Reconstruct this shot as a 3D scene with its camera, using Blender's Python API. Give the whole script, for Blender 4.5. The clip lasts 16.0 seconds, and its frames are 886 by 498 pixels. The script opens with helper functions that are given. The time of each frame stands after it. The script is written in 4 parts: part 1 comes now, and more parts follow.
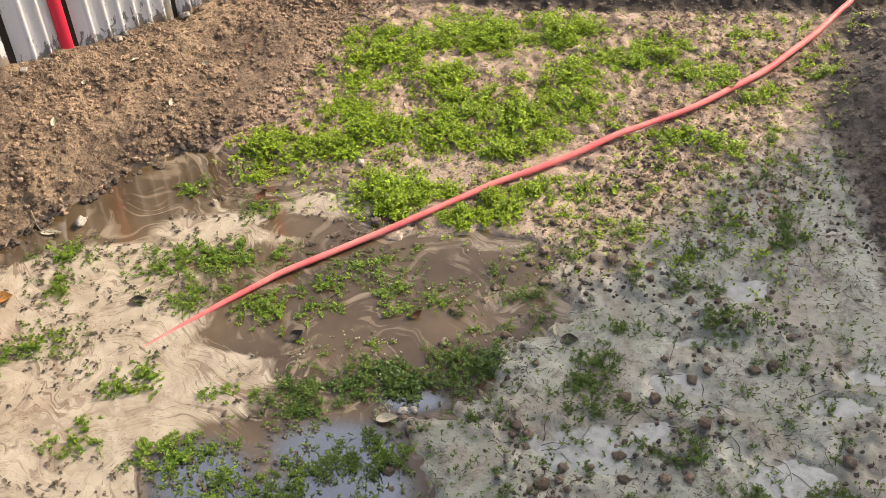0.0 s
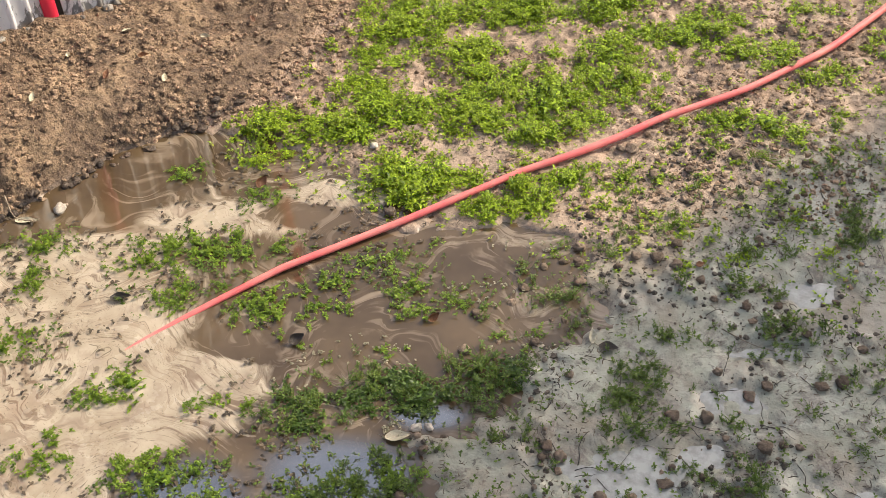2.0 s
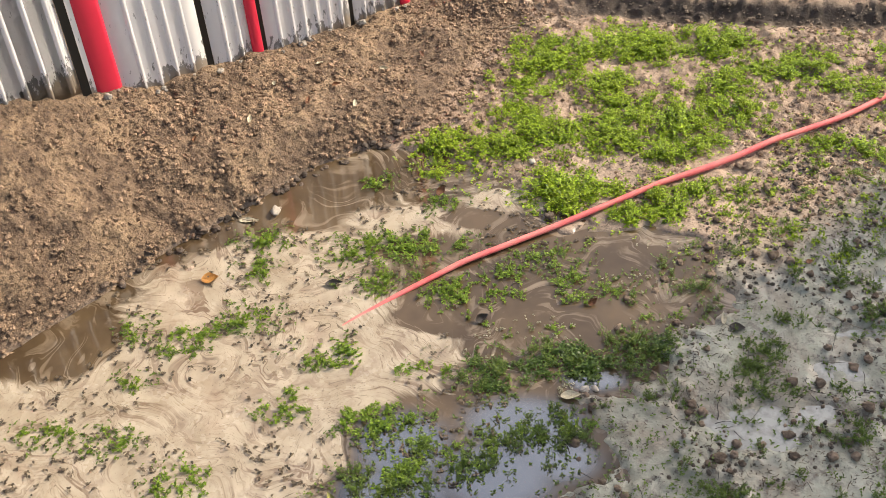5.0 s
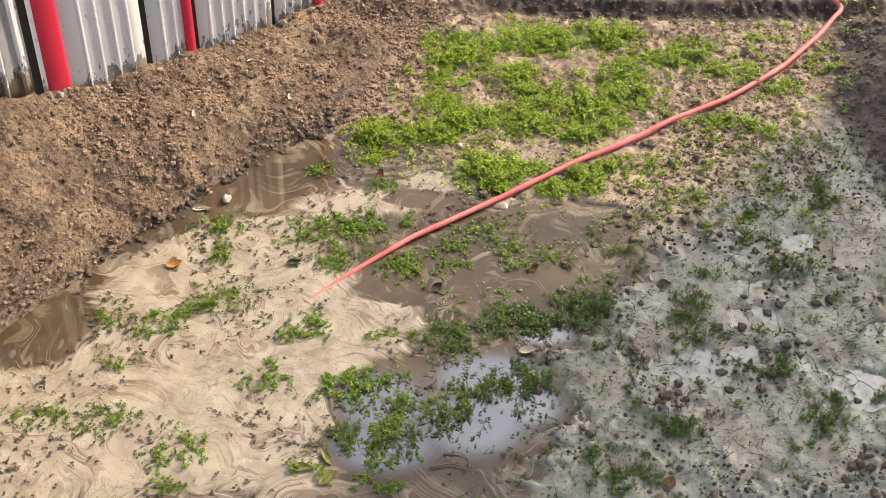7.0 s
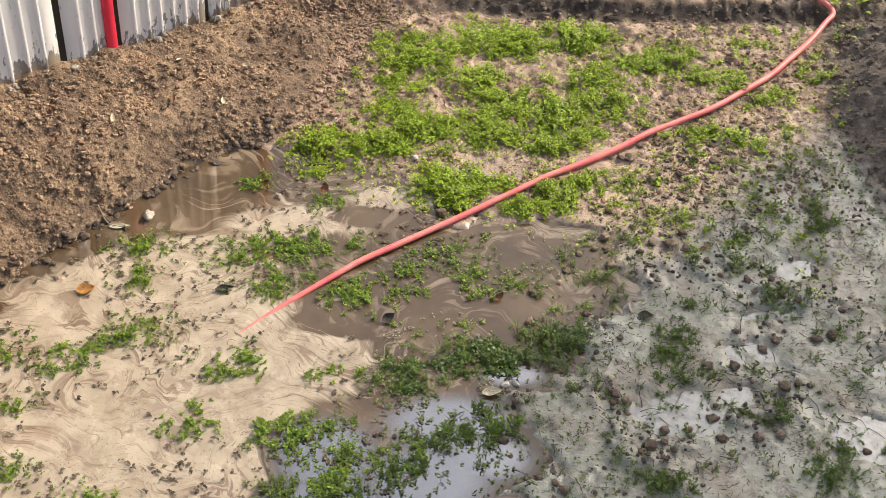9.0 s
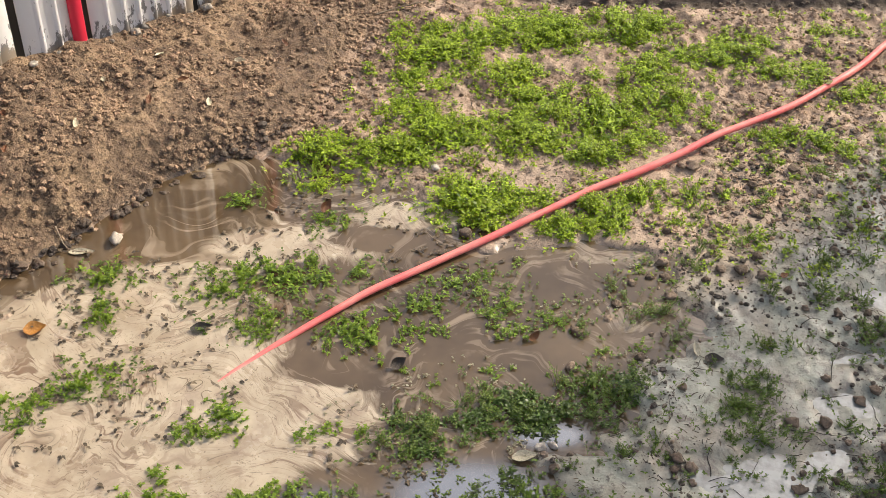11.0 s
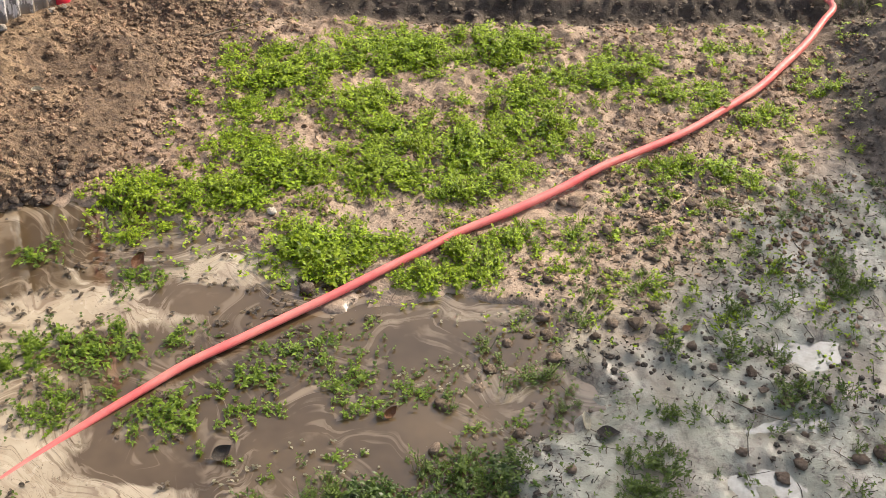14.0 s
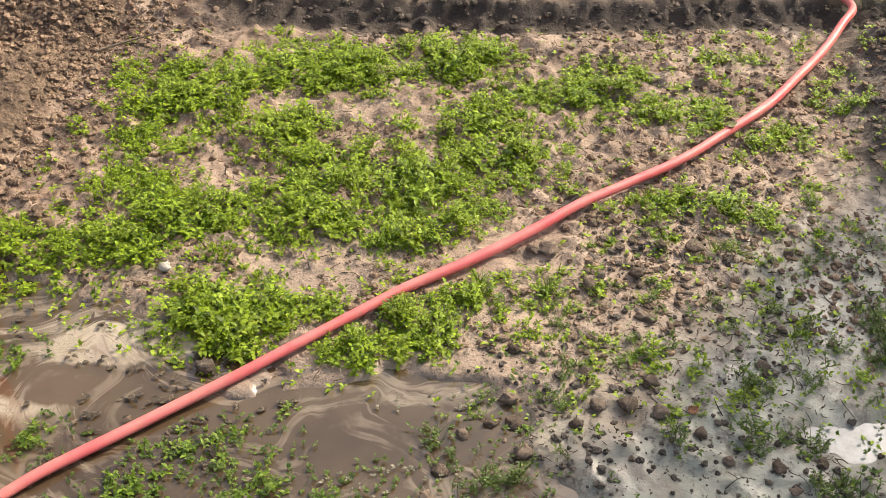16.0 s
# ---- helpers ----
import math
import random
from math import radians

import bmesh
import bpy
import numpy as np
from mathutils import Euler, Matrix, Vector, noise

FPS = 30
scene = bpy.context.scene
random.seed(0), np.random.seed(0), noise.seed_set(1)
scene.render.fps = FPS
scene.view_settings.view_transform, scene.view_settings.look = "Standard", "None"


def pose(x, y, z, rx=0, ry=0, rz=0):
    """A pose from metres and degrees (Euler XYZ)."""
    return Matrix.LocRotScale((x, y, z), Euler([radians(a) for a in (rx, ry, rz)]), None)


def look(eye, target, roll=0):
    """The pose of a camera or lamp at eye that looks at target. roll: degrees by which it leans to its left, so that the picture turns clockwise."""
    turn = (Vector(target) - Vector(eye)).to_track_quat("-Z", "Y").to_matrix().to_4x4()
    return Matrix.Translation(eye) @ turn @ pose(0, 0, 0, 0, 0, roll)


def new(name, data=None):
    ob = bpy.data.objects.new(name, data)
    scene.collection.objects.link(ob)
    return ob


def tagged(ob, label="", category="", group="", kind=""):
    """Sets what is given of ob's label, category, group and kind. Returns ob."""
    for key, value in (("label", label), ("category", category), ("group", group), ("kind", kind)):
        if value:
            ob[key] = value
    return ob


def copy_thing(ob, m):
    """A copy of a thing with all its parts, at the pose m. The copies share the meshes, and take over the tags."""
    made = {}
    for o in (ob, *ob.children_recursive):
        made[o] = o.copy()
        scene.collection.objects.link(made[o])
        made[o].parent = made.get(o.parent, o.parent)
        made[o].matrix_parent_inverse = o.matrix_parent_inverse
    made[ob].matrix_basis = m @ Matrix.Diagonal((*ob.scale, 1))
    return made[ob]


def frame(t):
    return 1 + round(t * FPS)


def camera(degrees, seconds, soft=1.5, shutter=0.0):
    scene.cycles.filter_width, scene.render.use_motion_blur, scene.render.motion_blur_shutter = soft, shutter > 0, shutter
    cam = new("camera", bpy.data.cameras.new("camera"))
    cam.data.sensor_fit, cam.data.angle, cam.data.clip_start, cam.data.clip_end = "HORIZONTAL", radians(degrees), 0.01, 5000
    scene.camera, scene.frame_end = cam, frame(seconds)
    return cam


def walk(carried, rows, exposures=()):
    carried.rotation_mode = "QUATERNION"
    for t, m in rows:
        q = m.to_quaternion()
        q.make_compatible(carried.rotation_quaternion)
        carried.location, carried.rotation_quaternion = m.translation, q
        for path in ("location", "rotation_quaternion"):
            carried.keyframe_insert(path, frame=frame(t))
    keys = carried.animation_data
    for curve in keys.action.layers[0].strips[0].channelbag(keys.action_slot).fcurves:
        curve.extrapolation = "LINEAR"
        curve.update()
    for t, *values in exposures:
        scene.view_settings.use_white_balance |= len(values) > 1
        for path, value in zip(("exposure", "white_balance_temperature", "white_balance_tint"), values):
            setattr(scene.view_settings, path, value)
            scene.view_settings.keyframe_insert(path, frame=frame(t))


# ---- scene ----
cam = camera(36.0, 16.0, soft=0.5)
PATH = [
    (0, (1.637, 0.951, 3.752), (0.779, 2.820, 1.567), -3.60),
    (0.5, (1.483, 1.299, 3.341), (0.603, 3.164, 1.162), -3.77),
    (1, (1.930, 0.534, 4.221), (0.995, 2.390, 2.058), -4.62),
    (1.5, (1.977, 0.463, 4.291), (1.031, 2.316, 2.129), -4.76),
    (2, (1.485, 1.311, 3.301), (0.574, 3.160, 1.122), -4.08),
    (2.5, (1.549, 1.148, 3.479), (0.636, 2.993, 1.297), -4.25),
    (3, (1.882, 0.577, 4.074), (0.909, 2.422, 1.918), -5.04),
    (3.5, (1.853, 0.516, 4.107), (0.857, 2.353, 1.954), -5.08),
    (4, (1.852, 0.437, 4.095), (0.811, 2.270, 1.960), -5.35),
    (4.5, (1.608, 0.434, 4.029), (0.585, 2.272, 1.890), -4.93),
    (4.7, (1.498, 0.492, 4.019), (0.486, 2.316, 1.863), -5.08),
    (6.8, (0.780, -0.260, 4.228), (0.244, 1.775, 2.090), 2.27),
    (7, (0.812, -0.231, 4.262), (0.297, 1.803, 2.119), 2.65),
    (7.5, (0.844, -0.212, 4.242), (0.377, 1.853, 2.117), 3.68),
    (8, (0.860, -0.228, 4.263), (0.415, 1.856, 2.153), 4.22),
    (8.5, (0.851, -0.250, 4.233), (0.411, 1.855, 2.142), 4.60),
    (9, (0.671, 0.271, 3.767), (0.254, 2.363, 1.658), 5.17),
    (9.2, (0.617, 0.361, 3.685), (0.210, 2.450, 1.571), 5.41),
    (11.3, (0.629, 1.003, 3.154), (0.081, 3.079, 1.058), 2.43),
    (11.5, (0.648, 0.997, 3.160), (0.100, 3.078, 1.070), 2.36),
    (12, (0.669, 1.174, 2.987), (0.129, 3.268, 0.908), 2.30),
    (12.5, (0.636, 1.512, 2.675), (0.137, 3.622, 0.601), 2.86),
    (13, (0.640, 1.536, 2.671), (0.213, 3.675, 0.611), 3.93),
    (13.5, (0.645, 1.553, 2.696), (0.276, 3.713, 0.646), 4.70),
    (14, (0.626, 1.553, 2.654), (0.302, 3.761, 0.650), 5.36),
    (14.5, (0.602, 1.934, 2.320), (0.277, 4.162, 0.337), 5.05),
    (15, (0.620, 2.009, 2.321), (0.287, 4.239, 0.341), 4.58),
    (15.5, (0.626, 2.095, 2.292), (0.304, 4.332, 0.319), 4.58),
    (16, (0.624, 2.233, 2.151), (0.324, 4.495, 0.203), 4.94),
]
walk(cam, [(t, look(eye, target, roll)) for t, eye, target, roll in PATH], ((0.0, 0.89), (4.5, 0.88), (7.0, 0.82), (9.0, 0.83), (12.5, 0.8), (14.5, 0.83), (16.0, 0.86)))

# ---- light ----
SUN_AZ = (0.62, 0.785)
SUN_EL = radians(36)
world = bpy.data.worlds.new("sky")
scene.world = world
world.use_nodes = True
wn = world.node_tree
sky = wn.nodes.new("ShaderNodeTexSky")
sky.sky_type = "NISHITA"
sky.sun_disc = False
sky.sun_elevation = SUN_EL
sky.sun_rotation = math.atan2(SUN_AZ[0], SUN_AZ[1])
sky.dust_density = 6.0
haze = wn.nodes.new("ShaderNodeHueSaturation")
haze.inputs["Saturation"].default_value = 0.8
wn.links.new(sky.outputs[0], haze.inputs["Color"])
wn.links.new(haze.outputs[0], wn.nodes["Background"].inputs[0])
wn.nodes["Background"].inputs[1].default_value = 0.135
sun_data = bpy.data.lights.new("sun", "SUN")
sun_data.energy = 2.35
sun_data.angle = radians(0.9)
sun_data.color = (1.0, 0.89, 0.72)
sun = new("sun", sun_data)
sun.matrix_world = look((SUN_AZ[0] * 20, SUN_AZ[1] * 20, 20 * math.tan(SUN_EL)), (0, 0, 0))


# ---- noise on arrays ----
def lattice(ix, iy, seed):
    n = (ix * 374761393 + iy * 668265263 + seed * 974634541) & 0xFFFFFFFF
    n = ((n ^ (n >> 13)) * 1274126177) & 0xFFFFFFFF
    return ((n ^ (n >> 16)) & 0xFFFF) / 65535.0


def vnoise(x, y, size, seed=0):
    """Smooth value noise in 0..1 with cells of that size."""
    u, v = np.asarray(x) / size + 100.0, np.asarray(y) / size + 100.0
    iu, iv = np.floor(u).astype(np.int64), np.floor(v).astype(np.int64)
    fu, fv = u - iu, v - iv
    fu, fv = fu * fu * (3 - 2 * fu), fv * fv * (3 - 2 * fv)
    a, b = lattice(iu, iv, seed), lattice(iu + 1, iv, seed)
    c, d = lattice(iu, iv + 1, seed), lattice(iu + 1, iv + 1, seed)
    return (a * (1 - fu) + b * fu) * (1 - fv) + (c * (1 - fu) + d * fu) * fv


def fbm(x, y, size, octaves=4, seed=0, gain=0.5):
    total, amp, norm = 0.0, 1.0, 0.0
    for k in range(octaves):
        total = total + amp * vnoise(x, y, size / 2 ** k, seed + 17 * k)
        norm, amp = norm + amp, amp * gain
    return total / norm


def ramp(v, lo, hi):
    v = np.clip((np.asarray(v, float) - lo) / (hi - lo), 0, 1)
    return v * v * (3 - 2 * v)


# ---- plan: patches as x, y, half width, half depth ----
LUSH = [
    (-0.18, 5.42, 0.17, 0.08), (0.14, 5.54, 0.13, 0.10), (-0.02, 5.39, 0.17, 0.07), (-0.48, 5.12, 0.14, 0.07),
    (-0.46, 5.29, 0.12, 0.04), (-0.19, 5.08, 0.13, 0.05), (-0.00, 4.97, 0.16, 0.08), (0.28, 5.25, 0.11, 0.08),
    (0.32, 5.05, 0.14, 0.09), (0.19, 4.93, 0.13, 0.07), (-0.05, 4.82, 0.12, 0.08), (-0.18, 4.73, 0.11, 0.06),
    (-0.35, 4.63, 0.13, 0.07), (-0.48, 4.51, 0.11, 0.06), (-0.71, 4.45, 0.12, 0.06), (-0.13, 4.36, 0.19, 0.11),
    (0.04, 4.71, 0.11, 0.06), (0.22, 4.76, 0.13, 0.04), (0.24, 4.45, 0.14, 0.09), (0.34, 4.60, 0.10, 0.06),
]
MEADOW = [
    (-0.64, 5.20, 0.09, 0.04), (-0.50, 4.96, 0.10, 0.05), (-0.50, 4.76, 0.08, 0.06), (-0.69, 4.32, 0.07, 0.04),
    (0.30, 4.87, 0.11, 0.04), (0.20, 4.34, 0.11, 0.04), (0.54, 5.48, 0.13, 0.07), (0.83, 5.49, 0.13, 0.06),
    (0.88, 5.04, 0.10, 0.06), (1.00, 5.07, 0.08, 0.05), (0.62, 5.62, 0.11, 0.03), (0.99, 5.38, 0.10, 0.05),
    (1.26, 5.63, 0.07, 0.04), (0.92, 5.78, 0.11, 0.02), (0.38, 5.44, 0.08, 0.04), (-0.36, 5.26, 0.12, 0.04),
]
STRIP = [(0.05, 3.44, 0.17, 0.04), (0.26, 3.57, 0.17, 0.04), (0.44, 3.67, 0.11, 0.04), (-0.02, 3.3, 0.08, 0.04), (0.21, 3.47, 0.12, 0.03), (0.36, 3.55, 0.1, 0.03), (0.5, 3.73, 0.07, 0.04)]
PALE_BITS = [(-0.22, 3.37, 0.16, 0.04), (-0.08, 3.55, 0.1, 0.04), (0.5, 3.8, 0.1, 0.05), (0.09, 3.65, 0.15, 0.05), (0.23, 3.38, 0.09, 0.03), (0.33, 4.0, 0.13, 0.05), (0.36, 4.23, 0.1, 0.04)]
PUDDLE_CLOVER = [(-0.32, 3.02, 0.12, 0.04), (-0.1, 2.98, 0.08, 0.03), (0.15, 3.06, 0.08, 0.04), (-0.23, 2.8, 0.12, 0.04), (0.31, 3.25, 0.09, 0.05), (0.2, 3.14, 0.07, 0.04), (-0.1, 2.69, 0.09, 0.04), (0.04, 2.96, 0.08, 0.03)]
SPARSE = [
    (0.77, 4.46, 0.11, 0.04), (0.65, 4.65, 0.10, 0.05), (0.73, 4.81, 0.08, 0.04), (0.95, 4.87, 0.08, 0.03),
    (0.49, 4.57, 0.08, 0.05),
]
WET = [
    (-0.68, 3.79, 0.18, 0.06), (-0.63, 3.86, 0.12, 0.05), (-0.39, 3.91, 0.05, 0.06), (-0.61, 3.63, 0.12, 0.05),
    (-0.30, 3.70, 0.14, 0.07), (-0.16, 3.86, 0.06, 0.03), (-0.07, 4.00, 0.09, 0.04), (0.15, 3.89, 0.11, 0.06),
    (-0.57, 4.12, 0.06, 0.05), (-1.18, 3.66, 0.08, 0.04), (-1.11, 3.50, 0.07, 0.04), (-1.05, 3.25, 0.09, 0.05),
    (-0.67, 3.20, 0.07, 0.05), (-0.60, 3.25, 0.07, 0.05), (-1.23, 3.04, 0.07, 0.04), (-1.14, 3.12, 0.05, 0.03),
    (-1.41, 3.04, 0.05, 0.04), (-0.68, 2.91, 0.07, 0.04), (-0.32, 2.99, 0.11, 0.06), (-0.94, 4.16, 0.06, 0.05),
    (-0.29, 3.27, 0.08, 0.04), (-0.87, 2.45, 0.08, 0.03), (-0.72, 3.14, 0.06, 0.04),
]
DARK = [
    (-0.01, 3.35, 0.11, 0.06), (0.15, 3.52, 0.15, 0.06), (0.41, 3.69, 0.13, 0.05), (0.50, 3.61, 0.08, 0.05),
    (0.20, 3.12, 0.12, 0.04), (0.30, 3.23, 0.10, 0.06), (0.04, 2.95, 0.08, 0.04), (-0.09, 2.96, 0.07, 0.02),
    (-0.14, 2.79, 0.10, 0.06), (-0.28, 2.71, 0.07, 0.05), (0.53, 4.00, 0.06, 0.06), (0.87, 3.80, 0.08, 0.07),
    (0.89, 3.65, 0.07, 0.04), (0.57, 3.50, 0.06, 0.04), (1.22, 3.57, 0.09, 0.06), (1.49, 3.45, 0.07, 0.05),
] + [
    (1.26, 4.71, 0.08, 0.05), (1.30, 4.19, 0.06, 0.04), (1.09, 4.46, 0.07, 0.04), (1.76, 3.56, 0.06, 0.04),
    (0.90, 3.14, 0.06, 0.03), (1.51, 3.38, 0.09, 0.08), (0.92, 3.13, 0.08, 0.04), (0.79, 2.87, 0.11, 0.06),
    (0.62, 2.95, 0.06, 0.03), (1.30, 4.65, 0.10, 0.07), (1.10, 4.29, 0.07, 0.05), (1.24, 4.15, 0.07, 0.05),
    (0.84, 3.78, 0.08, 0.06), (0.95, 3.99, 0.07, 0.04),
]
LEFT = [
    (-1.45, 2.47, 0.08, 0.04), (-1.23, 2.53, 0.08, 0.04), (-0.86, 2.52, 0.08, 0.04), (-0.88, 2.31, 0.05, 0.04),
    (-0.40, 3.02, 0.06, 0.04), (-0.67, 2.98, 0.05, 0.03), (-1.29, 2.81, 0.05, 0.03), (-0.35, 2.56, 0.07, 0.04),
    (-0.11, 2.56, 0.09, 0.04), (-0.13, 2.86, 0.08, 0.04),
]
CHANNEL = [
    (-1.00, 4.16, 0.23, 0.10), (-1.18, 3.95, 0.20, 0.10), (-0.77, 4.17, 0.21, 0.09), (-1.35, 3.74, 0.18, 0.09),
    (-0.44, 4.15, 0.14, 0.08), (-1.51, 3.47, 0.20, 0.10), (-1.17, 3.25, 0.52, 0.23), (-0.99, 3.78, 0.38, 0.15),
    (-1.03, 2.91, 0.58, 0.33), (-0.57, 2.74, 0.59, 0.30), (-0.42, 3.53, 0.26, 0.13), (-0.29, 3.39, 0.18, 0.12),
    (-0.13, 4.07, 0.17, 0.05), (-0.41, 3.13, 0.27, 0.23), (-1.55, 2.67, 0.37, 0.24), (-1.16, 2.36, 0.61, 0.35),
    (-1.34, 2.17, 0.40, 0.21), (-0.66, 2.38, 0.32, 0.18),
]
BROWN = [
    (0.22, 4.17, 0.29, 0.08), (0.25, 3.77, 0.29, 0.10), (0.03, 3.68, 0.16, 0.11), (0.47, 4.19, 0.10, 0.08),
    (-0.15, 3.64, 0.16, 0.09), (-0.27, 4.09, 0.15, 0.05),
]
CLEAR = [
    (0.16, 3.19, 0.24, 0.13), (0.16, 2.94, 0.23, 0.16), (0.33, 3.09, 0.16, 0.11), (0.33, 3.47, 0.12, 0.05),
    (-0.20, 2.93, 0.19, 0.17), (-0.14, 2.74, 0.22, 0.13),
]
SMALL = [
    (0.93, 3.47, 0.12, 0.07), (1.14, 3.82, 0.08, 0.05), (1.60, 3.59, 0.10, 0.09), (1.75, 4.11, 0.08, 0.04),
    (1.71, 3.95, 0.10, 0.03), (1.27, 4.35, 0.10, 0.04), (1.19, 4.06, 0.10, 0.03), (1.96, 3.73, 0.08, 0.03),
    (1.14, 3.63, 0.07, 0.04),
]
FLOOD = [(-0.76, 3.93, 0.56, 0.27), (-0.95, 4.11, 0.41, 0.20), (-0.45, 4.07, 0.36, 0.18), (0.05, 3.85, 0.53, 0.30), (0.15, 3.51, 0.36, 0.15), (-0.26, 3.54, 0.41, 0.28), (-0.84, 3.04, 0.82, 0.60), (-0.53, 2.51, 0.92, 0.50), (-0.97, 3.74, 0.41, 0.23), (-0.56, 3.76, 0.36, 0.13), (-1.36, 2.82, 0.51, 0.58)]
PATCH_TURN = 0.33


def patch_level(x, y, patches):
    """1 in the middle of the nearest patch, 0 on its rim, negative outside."""
    c, s = math.cos(PATCH_TURN), math.sin(PATCH_TURN)
    best = np.full(np.shape(x), -9.0)
    for px, py, a, b in patches:
        u, v = (x - px) * c + (y - py) * s, -(x - px) * s + (y - py) * c
        best = np.maximum(best, 1 - np.sqrt((u / a) ** 2 + (v / b) ** 2))
    return best


WATER_Z = -0.012
FENCE_X, FENCE_Y, FENCE_SLOPE = -1.74, 4.4, 0.5


def fence_x(y):
    return FENCE_X + FENCE_SLOPE * (y - FENCE_Y)


def foot_x(y):
    return np.interp(y, [1.15, 2.51, 3.25, 3.57, 3.95, 4.14, 4.26, 4.44, 4.56, 4.86, 5.28, 6.18, 6.9], [-2.242, -1.914, -1.609, -1.45, -1.269, -1.17, -1.055, -0.947, -0.853, -0.826, -0.813, -0.701, -0.528])


def bank_top(y):
    return np.interp(y, [1.0, 3.0, 3.55, 3.92, 4.32, 4.58, 4.98, 5.27, 5.6, 6.2], [0.95, 0.68, 0.5, 0.345, 0.2, 0.15, 0.08, 0.045, 0.045, 0.06])


def ridge_x(y):
    return np.interp(y, [1.35, 3.19, 4.3, 4.56, 4.81, 5.09, 5.37, 5.55, 5.85], [3.136, 2.533, 1.916, 1.751, 1.63, 1.489, 1.37, 1.306, 1.267])


def bund_y(x):
    return 5.69 + 0.31 * x


def masks(x, y):
    """Height of the ground with the shares of bank soil, ridge soil, painted ditch shadow and far field."""
    beyond = np.maximum(np.maximum(-2.3 - x, x - 2.15), np.maximum(2.05 - y, y - 7.15))
    calm = 1 - ramp(beyond, 0.0, 0.5)
    warp = (fbm(x, y, 0.35, 3, 5) - 0.5) * 0.16 * calm
    fine = (fbm(x, y, 0.05, 3, 9) - 0.5) * calm
    mid = (fbm(x, y, 0.22, 3, 3) - 0.5) * calm
    rag = (fbm(x, y, 0.13, 4, 13) - 0.5) * calm
    h = 0.001 + 0.016 * mid + 0.009 * fine + 0.004 * (vnoise(x, y, 0.9, 4) - 0.5)
    meadow = ramp(y - 4.35 - 0.25 * x, 0.0, 0.5) * ramp(x, -1.0, -0.6)
    h = h + meadow * (0.005 + np.maximum(vnoise(x, y, 0.03, 25) - 0.5, 0) * 0.045 + np.maximum(vnoise(x, y, 0.055, 26) - 0.55, 0) * 0.03)
    # footprints and lumps in the trodden mud
    trod = ramp(x - 0.35 * (y - 3.2), 0.2, 0.5)
    lumps = np.maximum(vnoise(x, y, 0.033, 21) - 0.55, 0) * 0.06 + np.maximum(vnoise(x, y, 0.07, 22) - 0.55, 0) * 0.06 - np.maximum(vnoise(x, y, 0.1, 23) - 0.6, 0) * 0.05
    lumps = lumps + 0.5 * np.maximum(vnoise(x, y, 0.02, 24) - 0.6, 0) * 0.04
    clotted = ramp(fbm(x, y, 0.3, 3, 27), 0.42, 0.62)
    h = h * (1 - 0.45 * trod) + trod * lumps * calm * (0.12 + 0.6 * clotted)
    # standing water lies where the ground dips
    pool = np.maximum(patch_level(x, y, CHANNEL), patch_level(x, y, BROWN))
    pool = np.maximum(pool, np.maximum(patch_level(x, y, CLEAR), patch_level(x, y, FLOOD))) + 1.2 * warp + 0.75 * rag + 0.5 * fine
    small = patch_level(x, y, SMALL) + 2.6 * rag + 1.6 * fine + 1.0 * warp
    dip, film = ramp(pool, -0.42, 0.14), ramp(small, -1.3, 0.3)
    h = h * (1 - dip) + (-0.034 + 0.008 * mid) * dip
    h = h * (1 - film) + np.minimum(h, -0.0165 + 0.012 * mid + 0.016 * rag) * film
    # bank below the fence
    fx, tx, top = foot_x(y), fence_x(y), bank_top(y)
    u = (fx + 0.35 * warp - x) / np.maximum(fx - tx, 0.2)
    uc = np.clip(u, 0, 1.15)
    bank = ramp(u, -0.02, 0.08) * ramp(y, 0.6, 1.4)
    clods = (fbm(x, y, 0.3, 3, 31) - 0.5) * 0.13 + (fbm(x, y, 0.07, 3, 32, 0.6) - 0.5) * 0.036 + np.maximum(vnoise(x, y, 0.03, 33) - 0.5, 0) * 0.03 * ramp(fbm(x, y, 0.25, 3, 61), 0.4, 0.55)
    clods = clods * calm
    h = h + bank * (0.012 + top * np.power(uc, 0.85) + clods * ramp(u, 0.0, 0.25))
    # soil heap past the end of the fence
    heap = np.exp(-(((x + 0.97) / 0.4) ** 2 + ((y - 5.92) / 0.35) ** 2) ** 1.2)
    h = h + heap * (0.22 + clods)
    # ridge of turned soil on the shaded side
    r = x - ridge_x(y) - warp
    ridge = ramp(r, -0.05, 0.1)
    rc = (fbm(x, y, 0.13, 5, 41, 0.62) - 0.5) * 0.07 * calm
    h = h + ramp(r, -0.05, 0.42) * ramp(bund_y(x) + 0.1 - y, 0, 0.3) * 0.17 + ridge * rc
    # ditch and low bund across the far side, with the field behind
    b = y - bund_y(x) - 0.5 * warp
    bund = ramp(b, 0.0, 0.13)
    ditch = np.exp(-((b - 0.02) / 0.09) ** 2)
    across = ramp(x, -0.75, -0.4)
    clump = (fbm(x, y, 0.09, 4, 51, 0.6) - 0.5) * calm
    h = h + bund * 0.042 * across - ditch * 0.02 * across + (bund * 0.03 + ditch * 0.02) * clump
    field = ramp(b, 0.12, 0.3)
    heapm = ramp(heap, 0.15, 0.4)
    # mask of the shadow band in front of the bund, painted by colour
    ditch_shadow = across * ramp(b, -0.03, 0.01) * (1 - ramp(b, 0.08, 0.15))
    # wet mud; the mask follows the shade's edge and also tints the mud
    moist_shade = ramp(x - 0.62 * (y - 3.6) + 0.3 * mid, 0.1, 0.5) * (1 - ridge)
